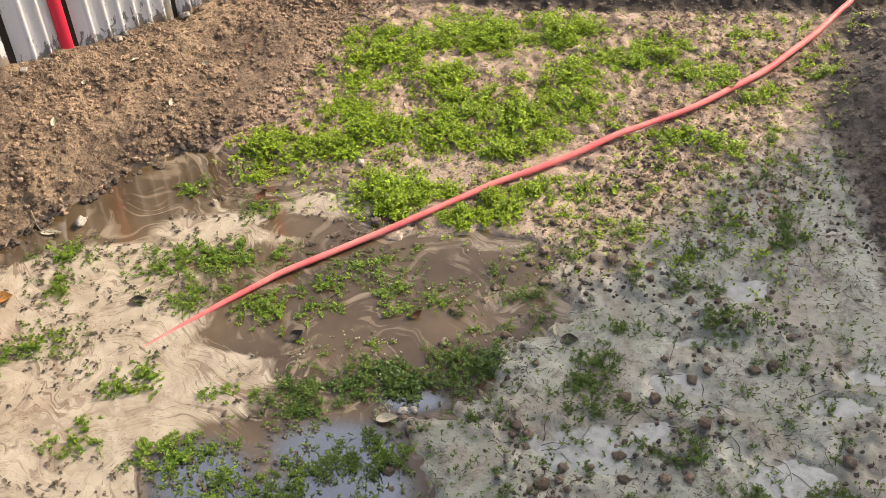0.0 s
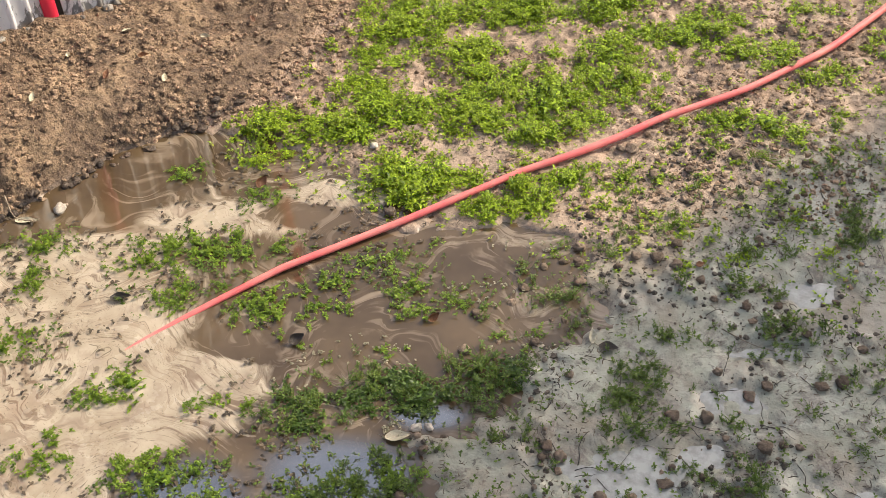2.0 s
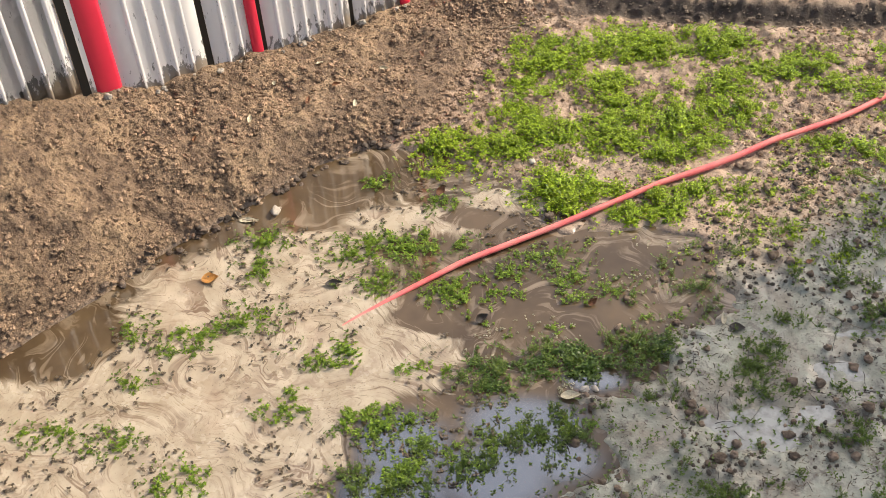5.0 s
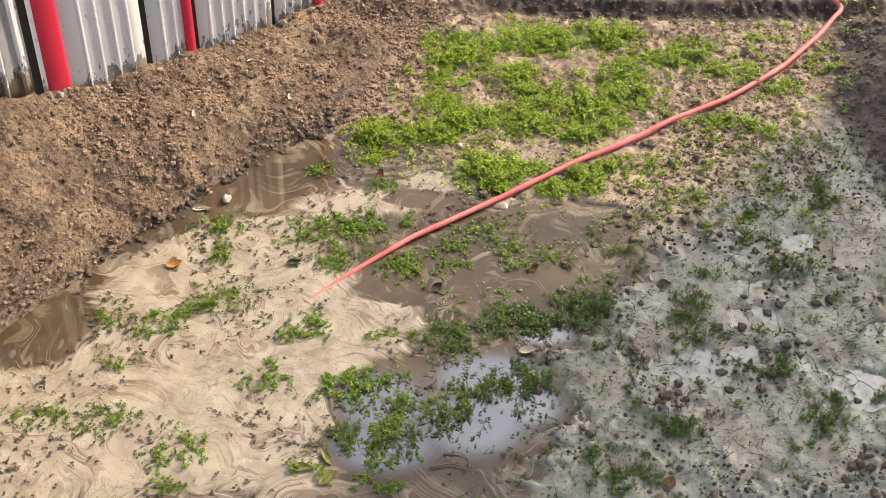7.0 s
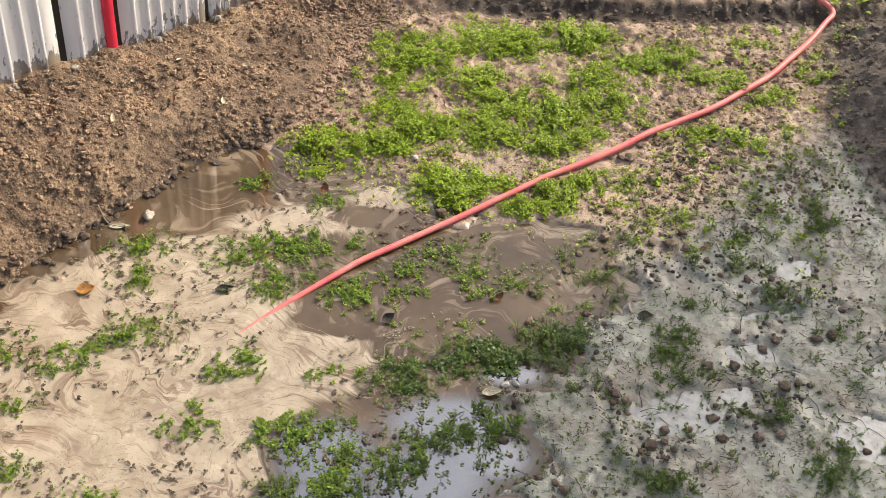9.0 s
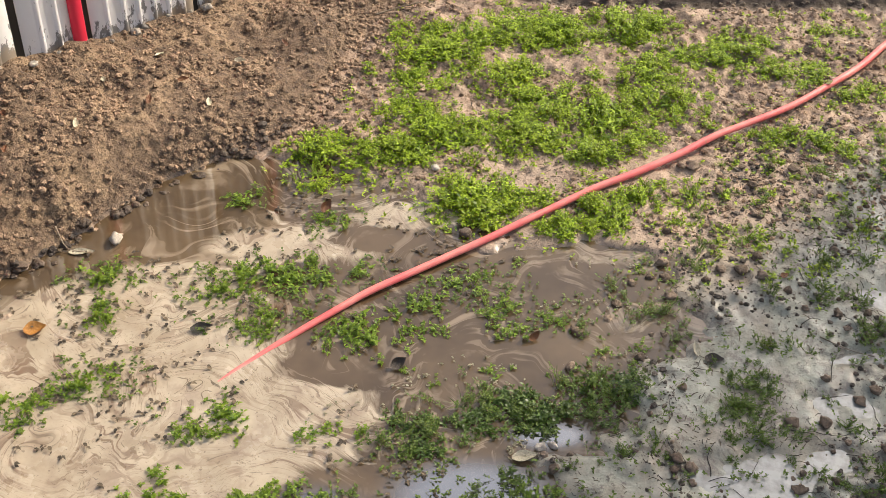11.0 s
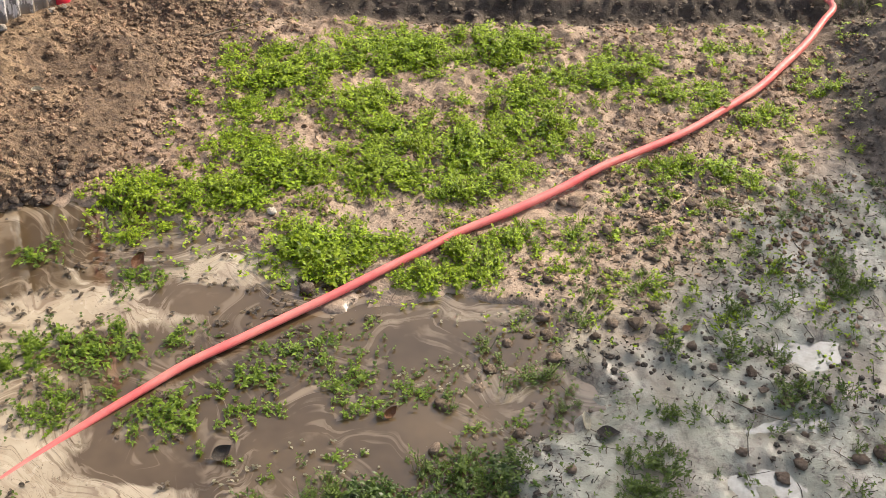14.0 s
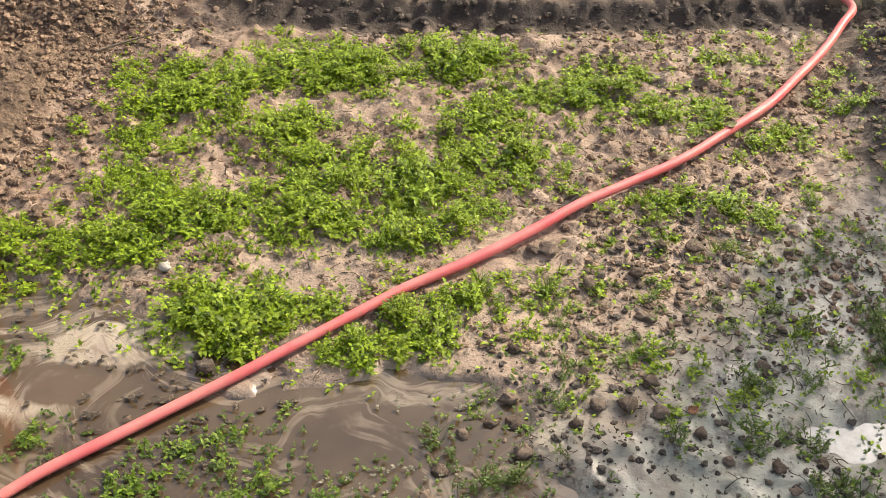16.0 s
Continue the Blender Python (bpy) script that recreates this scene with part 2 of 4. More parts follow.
    return h, np.maximum(bank, heapm), np.maximum(ridge, ramp(r, 0, 0.1)), ditch_shadow, field, moist_shade


# ---- node helpers ----
class Mat:
    def __init__(self, name):
        self.m = bpy.data.materials.new(name)
        self.m.use_nodes = True
        self.t = self.m.node_tree
        self.bsdf = self.t.nodes["Principled BSDF"]
        self.coord = None

    def node(self, kind, **values):
        n = self.t.nodes.new(kind)
        for key, v in values.items():
            if key.startswith("i_"):
                n.inputs[key[2:].replace("_", " ")].default_value = v
            else:
                setattr(n, key, v)
        return n

    def link(self, a, b):
        self.t.links.new(a, b)

    def space(self):
        if self.coord is None:
            g = self.node("ShaderNodeNewGeometry")
            self.coord = g.outputs["Position"]
        return self.coord

    def local(self):
        return self.node("ShaderNodeTexCoord").outputs["Object"]

    def noise(self, scale, detail=4, rough=0.6, distort=0.0, vec=None):
        n = self.node("ShaderNodeTexNoise")
        n.inputs["Scale"].default_value = scale
        n.inputs["Detail"].default_value = detail
        n.inputs["Roughness"].default_value = rough
        n.inputs["Distortion"].default_value = distort
        self.link(vec or self.space(), n.inputs["Vector"])
        return n.outputs["Fac"]

    def span(self, v, lo, hi, a=0.0, b=1.0):
        n = self.node("ShaderNodeMapRange")
        n.inputs["From Min"].default_value, n.inputs["From Max"].default_value = lo, hi
        n.inputs["To Min"].default_value, n.inputs["To Max"].default_value = a, b
        self.link(v, n.inputs["Value"])
        return n.outputs["Result"]

    def mix(self, fac, a, b):
        n = self.node("ShaderNodeMix", data_type="RGBA")
        for sock, v in ((n.inputs[0], fac), (n.inputs[6], a), (n.inputs[7], b)):
            if isinstance(v, (int, float)):
                sock.default_value = v
            elif isinstance(v, tuple):
                sock.default_value = (*v, 1)
            else:
                self.link(v, sock)
        return n.outputs[2]

    def math(self, op, a, b=0.0):
        n = self.node("ShaderNodeMath", operation=op)
        for sock, v in ((n.inputs[0], a), (n.inputs[1], b)):
            if isinstance(v, (int, float)):
                sock.default_value = v
            else:
                self.link(v, sock)
        return n.outputs[0]

    def attr(self, name):
        return self.node("ShaderNodeAttribute", attribute_name=name)

    def bump(self, height, strength=0.4, distance=0.01):
        n = self.node("ShaderNodeBump")
        if isinstance(strength, float):
            n.inputs["Strength"].default_value = strength
        else:
            self.link(strength, n.inputs["Strength"])
        n.inputs["Distance"].default_value = distance
        self.link(height, n.inputs["Height"])
        self.link(n.outputs[0], self.bsdf.inputs["Normal"])

    def put(self, key, v):
        s = self.bsdf.inputs[key]
        if isinstance(v, (int, float)):
            s.default_value = v
        elif isinstance(v, tuple):
            s.default_value = (*v, 1)
        else:
            self.link(v, s)


def ground_material():
    m = Mat("mud_and_soil")
    soil = m.node("ShaderNodeSeparateColor")
    m.link(m.attr("soil").outputs["Color"], soil.inputs[0])
    bank, ridge, ditch = soil.outputs[0], soil.outputs[1], soil.outputs[2]
    land = m.node("ShaderNodeSeparateColor")
    m.link(m.attr("land").outputs["Color"], land.inputs[0])
    field, moist_shade = land.outputs[0], land.outputs[1]
    big, fine, grit, speck = m.noise(2.3, 5, 0.6), m.noise(19, 7, 0.7), m.noise(120, 5, 0.75), m.noise(48, 5, 0.7)
    silt = m.mix(m.span(big, 0.35, 0.68), (0.44, 0.315, 0.22), (0.56, 0.415, 0.295))
    silt = m.mix(m.span(fine, 0.56, 0.66, 0, 0.6), silt, (0.22, 0.15, 0.1))
    silt = m.mix(m.math("MULTIPLY", m.span(speck, 0.56, 0.64, 0, 0.85), m.span(m.noise(4, 3), 0.38, 0.56)), silt, (0.1, 0.072, 0.05))
    silt = m.mix(m.span(grit, 0.62, 0.72, 0, 0.3), silt, (0.2, 0.15, 0.105))
    patch = m.noise(5.5, 5, 0.62, 0.4)
    brown = m.mix(m.span(fine, 0.38, 0.62), (0.14, 0.09, 0.056), (0.34, 0.23, 0.142))
    brown = m.mix(m.span(patch, 0.49, 0.6), brown, (0.43, 0.295, 0.175))
    brown = m.mix(m.span(speck, 0.5, 0.62, 0, 0.8), brown, (0.06, 0.038, 0.024))
    brown = m.mix(m.span(grit, 0.52, 0.66, 0, 0.8), brown, (0.07, 0.044, 0.028))
    grey = m.mix(m.span(fine, 0.38, 0.62), (0.11, 0.085, 0.062), (0.24, 0.187, 0.135))
    grey = m.mix(m.span(grit, 0.5, 0.66, 0, 0.7), grey, (0.24, 0.195, 0.145))
    grey = m.mix(m.span(speck, 0.53, 0.66, 0, 0.7), grey, (0.065, 0.05, 0.038))
    # near-black tone that paints the bund's shadow along the ditch
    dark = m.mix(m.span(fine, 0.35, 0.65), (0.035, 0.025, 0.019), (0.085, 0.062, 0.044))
    tilth = m.mix(m.span(fine, 0.4, 0.62), (0.16, 0.12, 0.08), (0.31, 0.245, 0.17))
    tilth = m.mix(m.span(speck, 0.53, 0.64, 0, 0.75), tilth, (0.1, 0.075, 0.05))
    tilth = m.mix(m.span(grit, 0.55, 0.7, 0, 0.6), tilth, (0.12, 0.09, 0.06))
    # mud on the shaded side: skylight's pale grey put into the base colour
    pale = m.mix(m.span(big, 0.35, 0.65), (0.29, 0.285, 0.212), (0.405, 0.4, 0.302))
    pale = m.mix(m.span(fine, 0.54, 0.68, 0, 0.6), pale, (0.18, 0.15, 0.11))
    pale = m.mix(m.math("MULTIPLY", m.span(speck, 0.55, 0.62, 0, 0.85), m.span(m.noise(4, 3), 0.42, 0.56)), pale, (0.085, 0.066, 0.05))
    pale = m.mix(m.span(m.noise(3.4, 5, 0.65, 0.5), 0.47, 0.62, 0, 0.6), pale, (0.3, 0.235, 0.165))
    c = m.mix(moist_shade, silt, pale)
    clot = m.math("MULTIPLY", m.span(m.noise(9, 7, 0.75, 0.6), 0.52, 0.58), m.span(m.noise(65, 4, 0.7), 0.4, 0.55, 0.35, 1))
    c = m.mix(m.math("MULTIPLY", clot, m.span(moist_shade, 0, 1, 0.8, 0.65)), c, (0.095, 0.068, 0.047))
    rough_soil = m.mix(m.span(fine, 0.4, 0.6), (0.13, 0.084, 0.055), (0.37, 0.25, 0.165))
    c = m.mix(m.math("MULTIPLY", land.outputs[2], m.span(m.math("ADD", m.noise(6.5, 6, 0.7, 0.4), m.math("MULTIPLY", land.outputs[2], 0.08)), 0.5, 0.6, 0, 0.9)), c, rough_soil)
    c = m.mix(field, c, tilth)
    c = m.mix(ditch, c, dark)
    c = m.mix(ridge, c, grey)
    c = m.mix(bank, c, brown)
    # mud just above the water line is wet and shiny
    z = m.node("ShaderNodeSeparateXYZ")
    m.link(m.space(), z.inputs[0])
    wet = m.span(m.math("ADD", m.math("SUBTRACT", z.outputs["Z"], WATER_Z), m.math("MULTIPLY", m.math("SUBTRACT", fine, 0.5), 0.02)), 0.003, 0.02, 1, 0)
    wet = m.math("MULTIPLY", wet, m.span(m.noise(9, 4), 0.3, 0.6))
    c = m.mix(m.math("MULTIPLY", wet, m.span(moist_shade, 0, 1, 0.55, 0.12)), c, (0.12, 0.085, 0.055))
    m.put("Base Color", c)
    film = m.math("MULTIPLY", moist_shade, m.span(m.noise(7, 5, 0.6), 0.38, 0.6, 0.15, 0.75))
    wet = m.math("MULTIPLY", m.math("MAXIMUM", m.math("MULTIPLY", wet, 0.6), film), m.math("SUBTRACT", 1.0, m.math("MAXIMUM", ditch, field)))
    m.put("Roughness", m.span(wet, 0, 1, 0.8, 0.55))
    m.put("Specular IOR Level", 0.5)
    m.put("Coat Weight", wet)
    m.put("Coat Roughness", 0.3)
    m.put("Coat IOR", 1.65)
    m.bump(m.math("ADD", m.math("ADD", m.math("MULTIPLY", fine, 0.8), m.math("MULTIPLY", speck, 0.6)), m.math("MULTIPLY", grit, m.span(bank, 0, 1, 0.18, 0.5))), m.math("ADD", m.span(moist_shade, 0, 1, 0.8, 0.45), m.math("MULTIPLY", bank, 0.5)), 0.014)
    return m.m


def water_material():
    m = Mat("muddy_water")
    froth = m.attr("froth").outputs["Fac"]
    clear = m.attr("clear").outputs["Fac"]
    # slow swirls: broad noise bends the streaks of froth
    def bent(vec, scale, amount):
        n = m.node("ShaderNodeTexNoise")
        n.inputs["Scale"].default_value = scale
        n.inputs["Detail"].default_value = 2
        m.link(vec, n.inputs["Vector"])
        k = m.node("ShaderNodeVectorMath", operation="MULTIPLY_ADD")
        m.link(n.outputs["Color"], k.inputs[0])
        k.inputs[1].default_value = (amount, amount, 0)
        m.link(vec, k.inputs[2])
        return k.outputs[0]
    flow = bent(bent(bent(m.space(), 1.7, 0.9), 5.0, 0.3), 16.0, 0.06)
    stretch = m.node("ShaderNodeMapping")
    stretch.inputs["Rotation"].default_value = (0, 0, -0.75)
    stretch.inputs["Scale"].default_value = (1.0, 4.2, 1.0)
    m.link(flow, stretch.inputs["Vector"])
    swirl = m.noise(2.4, 4, 0.5, 0.3, stretch.outputs[0])
    rings = m.math("ABSOLUTE", m.math("SUBTRACT", m.math("FRACT", m.math("MULTIPLY", swirl, 5.5)), 0.5))
    patchy = m.noise(4.5, 4, 0.6)
    thin = m.math("MULTIPLY", m.span(rings, 0.05, 0.15, 1, 0), m.span(patchy, 0.4, 0.5))
    broad = m.span(m.noise(6.5, 5, 0.6, 1.0, stretch.outputs[0]), 0.56, 0.68)
    speck = m.span(m.noise(75, 3, 0.6), 0.63, 0.69)
    other = m.noise(2.6, 6, 0.6, 1.2, stretch.outputs[0])
    cover = m.math("ADD", froth, m.math("MULTIPLY", m.math("SUBTRACT", other, 0.5), 1.7))
    cover = m.span(cover, 0.34, 0.68)
    sky_glare = m.attr("sky_glare").outputs["Fac"]
    thread = m.math("MULTIPLY", m.span(rings, 0.05, 0.2, 0.6, 0), m.span(patchy, 0.43, 0.52))
    thread = m.math("MULTIPLY", thread, m.math("MULTIPLY", m.span(clear, 0, 0.6, 1, 0), m.span(froth, 0.02, 0.3, 0.6, 1)))
    tan = m.mix(m.span(m.noise(7, 5), 0.35, 0.65), (0.36, 0.29, 0.2), (0.49, 0.41, 0.3))
    tan = m.mix(m.math("MULTIPLY", broad, 0.45), tan, (0.25, 0.175, 0.11))
    tan = m.mix(m.math("MULTIPLY", thin, m.span(m.noise(2.1, 3), 0.4, 0.6, 0.3, 0.85)), tan, (0.16, 0.1, 0.06))
    wisp = m.noise(26, 3, 0.55, 1.6, stretch.outputs[0])
    tan = m.mix(m.math("MULTIPLY", m.span(wisp, 0.6, 0.65), m.span(m.noise(3.3, 3), 0.4, 0.55, 0.15, 0.8)), tan, (0.1, 0.075, 0.045))
    tan = m.mix(m.span(m.noise(13, 4, 0.7, 0.6, stretch.outputs[0]), 0.6, 0.67, 0, 0.75), tan, (0.17, 0.11, 0.07))
    tan = m.mix(m.span(m.noise(9, 5, 0.65), 0.53, 0.64, 0, 0.5), tan, (0.27, 0.205, 0.15))
    tan = m.mix(m.math("MULTIPLY", speck, 0.6), tan, (0.13, 0.09, 0.06))
    silt = m.mix(m.span(m.noise(3, 4), 0.35, 0.65), (0.072, 0.047, 0.024), (0.13, 0.088, 0.047))
    silt = m.mix(thread, silt, (0.36, 0.28, 0.195))
    silt = m.mix(clear, silt, (0.07, 0.066, 0.06))
    # small pools: the white sky they mirror is painted as a pale base colour
    silt = m.mix(sky_glare, silt, m.mix(m.span(m.noise(22, 4), 0.4, 0.6), (0.3, 0.29, 0.245), (0.42, 0.41, 0.355)))
    m.put("Base Color", m.mix(cover, silt, tan))
    m.put("Roughness", m.math("MULTIPLY", m.span(cover, 0, 1, 0.05, 1), m.span(m.noise(5, 4, 0.6), 0.4, 0.6, 0.12, 0.45)))
    m.put("IOR", m.span(m.math("SUBTRACT", clear, m.math("MULTIPLY", sky_glare, 0.3)), 0, 1, 1.5, 2.4))
    m.put("Specular IOR Level", m.span(clear, 0, 1, 0.7, 1.0))
    ripple = m.math("ADD", m.noise(14, 2, 0.5), m.math("MULTIPLY", m.math("MULTIPLY", cover, m.noise(70, 3)), 0.3))
    m.bump(ripple, 0.16, 0.004)
    return m.m


def leaf_material(name, low, high, shine=0.5):
    m = Mat(name)
    island = m.node("ShaderNodeNewGeometry").outputs["Random Per Island"]
    each = m.node("ShaderNodeObjectInfo").outputs["Random"]
    c = m.mix(island, low, high)
    c = m.mix(m.span(each, 0, 1, 0, 0.35), c, tuple(0.5 * (a + b) * k for a, b, k in zip(low, high, (1.3, 1.05, 0.9))))
    m.put("Base Color", c)
    m.put("Roughness", shine)
    m.put("Specular IOR Level", 0.35)
    thin = m.node("ShaderNodeBsdfTranslucent")
    bright = m.mix(0.25, c, tuple(min(1, v * 1.8) for v in high))
    m.link(bright, thin.inputs["Color"])
    both = m.node("ShaderNodeMixShader")
    both.inputs[0].default_value = 0.28
    m.link(m.bsdf.outputs[0], both.inputs[1])
    m.link(thin.outputs[0], both.inputs[2])
    m.link(both.outputs[0], m.t.nodes["Material Output"].inputs[0])
    return m.m


def earth_material(name, a, b, rough=0.85):
    m = Mat(name)
    n1, n2 = m.noise(90, 5, 0.65), m.noise(380, 4, 0.65)
    island = m.node("ShaderNodeNewGeometry").outputs["Random Per Island"]
    each = m.node("ShaderNodeObjectInfo").outputs["Random"]
    c = m.mix(m.math("FRACT", m.math("ADD", island, each)), a, b)
    c = m.mix(m.span(n1, 0.45, 0.7, 0, 0.6), c, tuple(v * 0.6 for v in a))
    m.put("Base Color", c)
    m.put("Roughness", rough)
    m.bump(m.math("ADD", n1, m.math("MULTIPLY", n2, 0.6)), 0.8, 0.006)
    return m.m


def paint_material(name, colour, dirt=True):
    m = Mat(name)
    z = m.node("ShaderNodeSeparateXYZ")
    m.link(m.local(), z.inputs[0])
    tall = m.node("ShaderNodeMapping")
    tall.inputs["Scale"].default_value = (1, 1, 0.35)
    m.link(m.local(), tall.inputs["Vector"])
    rag = m.noise(34, 5, 0.7, 0, tall.outputs[0])
    spots = m.noise(60, 3, 0.6, 0, tall.outputs[0])
    film = m.noise(4, 5, 0.6, 0, m.local())
    c = m.mix(m.span(film, 0.4, 0.7, 0, 0.35), colour, tuple(v * 0.8 for v in colour))
    if dirt:
        c = m.mix(m.span(spots, 0.66, 0.72, 0, 0.6), c, (0.12, 0.11, 0.1))
        edge = m.math("SUBTRACT", z.outputs["Z"], m.span(rag, 0.4, 0.62, 0.06, 0.19))
        c = m.mix(m.span(edge, 0.0, 0.012, 0.85, 0), c, (0.13, 0.125, 0.12))
        mudline = m.math("SUBTRACT", z.outputs["Z"], m.span(rag, 0.3, 0.7, 0.06, 0.12))
        c = m.mix(m.span(mudline, -0.01, 0.02, 0.85, 0), c, (0.3, 0.24, 0.18))
    m.put("Base Color", c)
    m.put("Roughness", m.span(film, 0.3, 0.7, 0.35, 0.55))
    m.put("Metallic", 0.0)
    m.bump(spots, 0.08, 0.002)
    return m.m


def hose_material():
    m = Mat("red_hose_rubber")
    n1, n2 = m.noise(6, 4), m.noise(55, 4, 0.65)
    c = m.mix(m.span(n1, 0.35, 0.7), (0.83, 0.14, 0.14), (0.88, 0.29, 0.24))
    c = m.mix(m.span(n2, 0.6, 0.74, 0, 0.6), c, (0.45, 0.27, 0.17))
    m.put("Base Color", c)
    m.put("Roughness", m.span(n2, 0.3, 0.7, 0.33, 0.55))
    m.bump(n2, 0.2, 0.002)
    return m.m


GROUND = ground_material()
WATER = water_material()
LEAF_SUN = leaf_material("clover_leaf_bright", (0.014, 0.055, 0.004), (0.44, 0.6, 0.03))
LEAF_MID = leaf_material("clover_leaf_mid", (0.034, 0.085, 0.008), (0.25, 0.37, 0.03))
# clover green darkened so that the colour itself carries the shade
LEAF_SHADE_TONE = leaf_material("clover_leaf_shade_tone", (0.025, 0.06, 0.01), (0.18, 0.26, 0.04))
LEAF_SODDEN = leaf_material("clover_leaf_sodden", (0.012, 0.032, 0.006), (0.12, 0.2, 0.03), 0.35)
STEM = earth_material("green_stem", (0.09, 0.12, 0.03), (0.2, 0.13, 0.06), 0.6)
CLOD = earth_material("mud_clod_soil", (0.12, 0.083, 0.054), (0.29, 0.21, 0.145))
ROOT = earth_material("dark_wet_root", (0.04, 0.03, 0.022), (0.1, 0.075, 0.05), 0.5)
CLOD_BROWN = earth_material("bank_clod_soil", (0.16, 0.104, 0.063), (0.46, 0.315, 0.2))
CLOD_WET = earth_material("soaked_clod_soil", (0.045, 0.03, 0.02), (0.15, 0.1, 0.065), 0.5)
MUD_CRUMB = earth_material("mud_crumb_soil", (0.06, 0.047, 0.034), (0.2, 0.155, 0.112), 0.7)
MORTAR = earth_material("pale_mortar", (0.28, 0.24, 0.195), (0.46, 0.41, 0.345), 0.85)
CLOD_GREY = earth_material("ridge_clod_soil", (0.1, 0.075, 0.055), (0.26, 0.198, 0.14))
LITTER = earth_material("plant_litter", (0.04, 0.03, 0.02), (0.2, 0.145, 0.085), 0.7)
STONE = earth_material("pale_stone", (0.42, 0.36, 0.29), (0.56, 0.5, 0.42), 0.7)
WHITE = paint_material("white_sheet_paint", (0.82, 0.795, 0.785))
RED = paint_material("red_sheet_paint", (0.74, 0.03, 0.07), False)
BLACK = paint_material("black_seam_paint", (0.008, 0.008, 0.009), False)
HOSE = hose_material()
DRY_LEAF = earth_material("dry_brown_leaf", (0.16, 0.062, 0.025), (0.28, 0.12, 0.045), 0.55)
ORANGE_LEAF = earth_material("orange_leaf", (0.42, 0.18, 0.03), (0.52, 0.25, 0.045), 0.5)
PALE_LEAF = earth_material("pale_leaf", (0.55, 0.48, 0.33), (0.66, 0.6, 0.42), 0.5)
PALE_BIT = earth_material("pale_dead_leaflet", (0.14, 0.13, 0.06), (0.42, 0.37, 0.24), 0.6)
DARK_LEAF = earth_material("black_rotten_leaf", (0.03, 0.024, 0.018), (0.07, 0.05, 0.035), 0.4)
OLIVE_LEAF = earth_material("olive_leaf", (0.2, 0.19, 0.04), (0.3, 0.27, 0.06), 0.4)
TWIG = earth_material("grey_twig", (0.2, 0.15, 0.1), (0.34, 0.27, 0.19), 0.8)
PLASTER = earth_material("shade_house_plaster", (0.45, 0.42, 0.38), (0.5, 0.47, 0.42), 0.9)


# ---- mesh helpers ----
def mesh_of(name, verts, faces, material, smooth=True):
    me = bpy.data.meshes.new(name)
    me.from_pydata([tuple(map(float, v)) for v in verts], [], faces)
    me.materials.append(material)
    if smooth:
        me.polygons.foreach_set("use_smooth", [True] * len(me.polygons))
    me.update()
    return me


def part(name, data, parent, label="", kind=""):
    ob = new(name, data)
    ob.parent = parent
    return tagged(ob, label, kind=kind)


def thing(name, label, category, at=(0, 0, 0), group="", data=None, kind=""):
    ob = new(name, data)
    ob.matrix_world = Matrix.Translation(at)
    return tagged(ob, label, category, group, kind)


# ---- ground ----
def axis(lo, hi, step, far):
    mid = list(np.arange(lo, hi + 1e-6, step))
    grow, out_lo, out_hi = step, [], []
    a, b = lo, hi
    while b < far:
        grow *= 1.35
        a, b = a - grow, b + grow
        out_lo.append(a)
        out_hi.append(b)
    return np.array(out_lo[::-1] + mid + out_hi)


def build_ground():
    xs, ys = axis(-2.35, 2.2, 0.0105, 900), axis(2.0, 7.2, 0.0105, 900)
    gx, gy = np.meshgrid(xs, ys)
    h, bank, ridge, ditch, field, moist_shade = masks(gx, gy)
    far = np.maximum(np.abs(gx), np.abs(gy - 4))
    h = np.where(far > 12, 0.1, h)
    nx, ny = len(xs), len(ys)
    co = np.stack([gx, gy, h], -1).reshape(-1, 3)
    idx = np.arange(nx * ny).reshape(ny, nx)
    quads = np.stack([idx[:-1, :-1], idx[:-1, 1:], idx[1:, 1:], idx[1:, :-1]], -1).reshape(-1, 4)
    me = bpy.data.meshes.new("ground")
    me.vertices.add(len(co))
    me.vertices.foreach_set("co", co.ravel())
    me.loops.add(quads.size)
    me.loops.foreach_set("vertex_index", quads.ravel().astype(np.int32))
    me.polygons.add(len(quads))
    me.polygons.foreach_set("loop_start", np.arange(0, quads.size, 4, dtype=np.int32))
    me.polygons.foreach_set("use_smooth", np.ones(len(quads), bool))
    me.update(calc_edges=True)
    one = np.ones_like(h)
    turf = 0.8 * ramp(gy - 4.5 - 0.45 * np.maximum(gx, 0), 0.0, 0.35)
    turf = np.maximum(turf, ramp(foot_x(gy) + 0.42 - gx, 0.0, 0.3) * ramp(gy, 4.3, 4.5)) * (gx > -1.3)
    for name, chans in (("soil", (bank, ridge, ditch)), ("land", (field, moist_shade, turf))):
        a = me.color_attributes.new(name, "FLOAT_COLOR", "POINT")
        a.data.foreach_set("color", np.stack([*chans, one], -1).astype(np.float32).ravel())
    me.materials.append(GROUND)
    return tagged(new("ground", me), "wet silty mud with soil banks and puddle hollows", "ground", kind="structure")


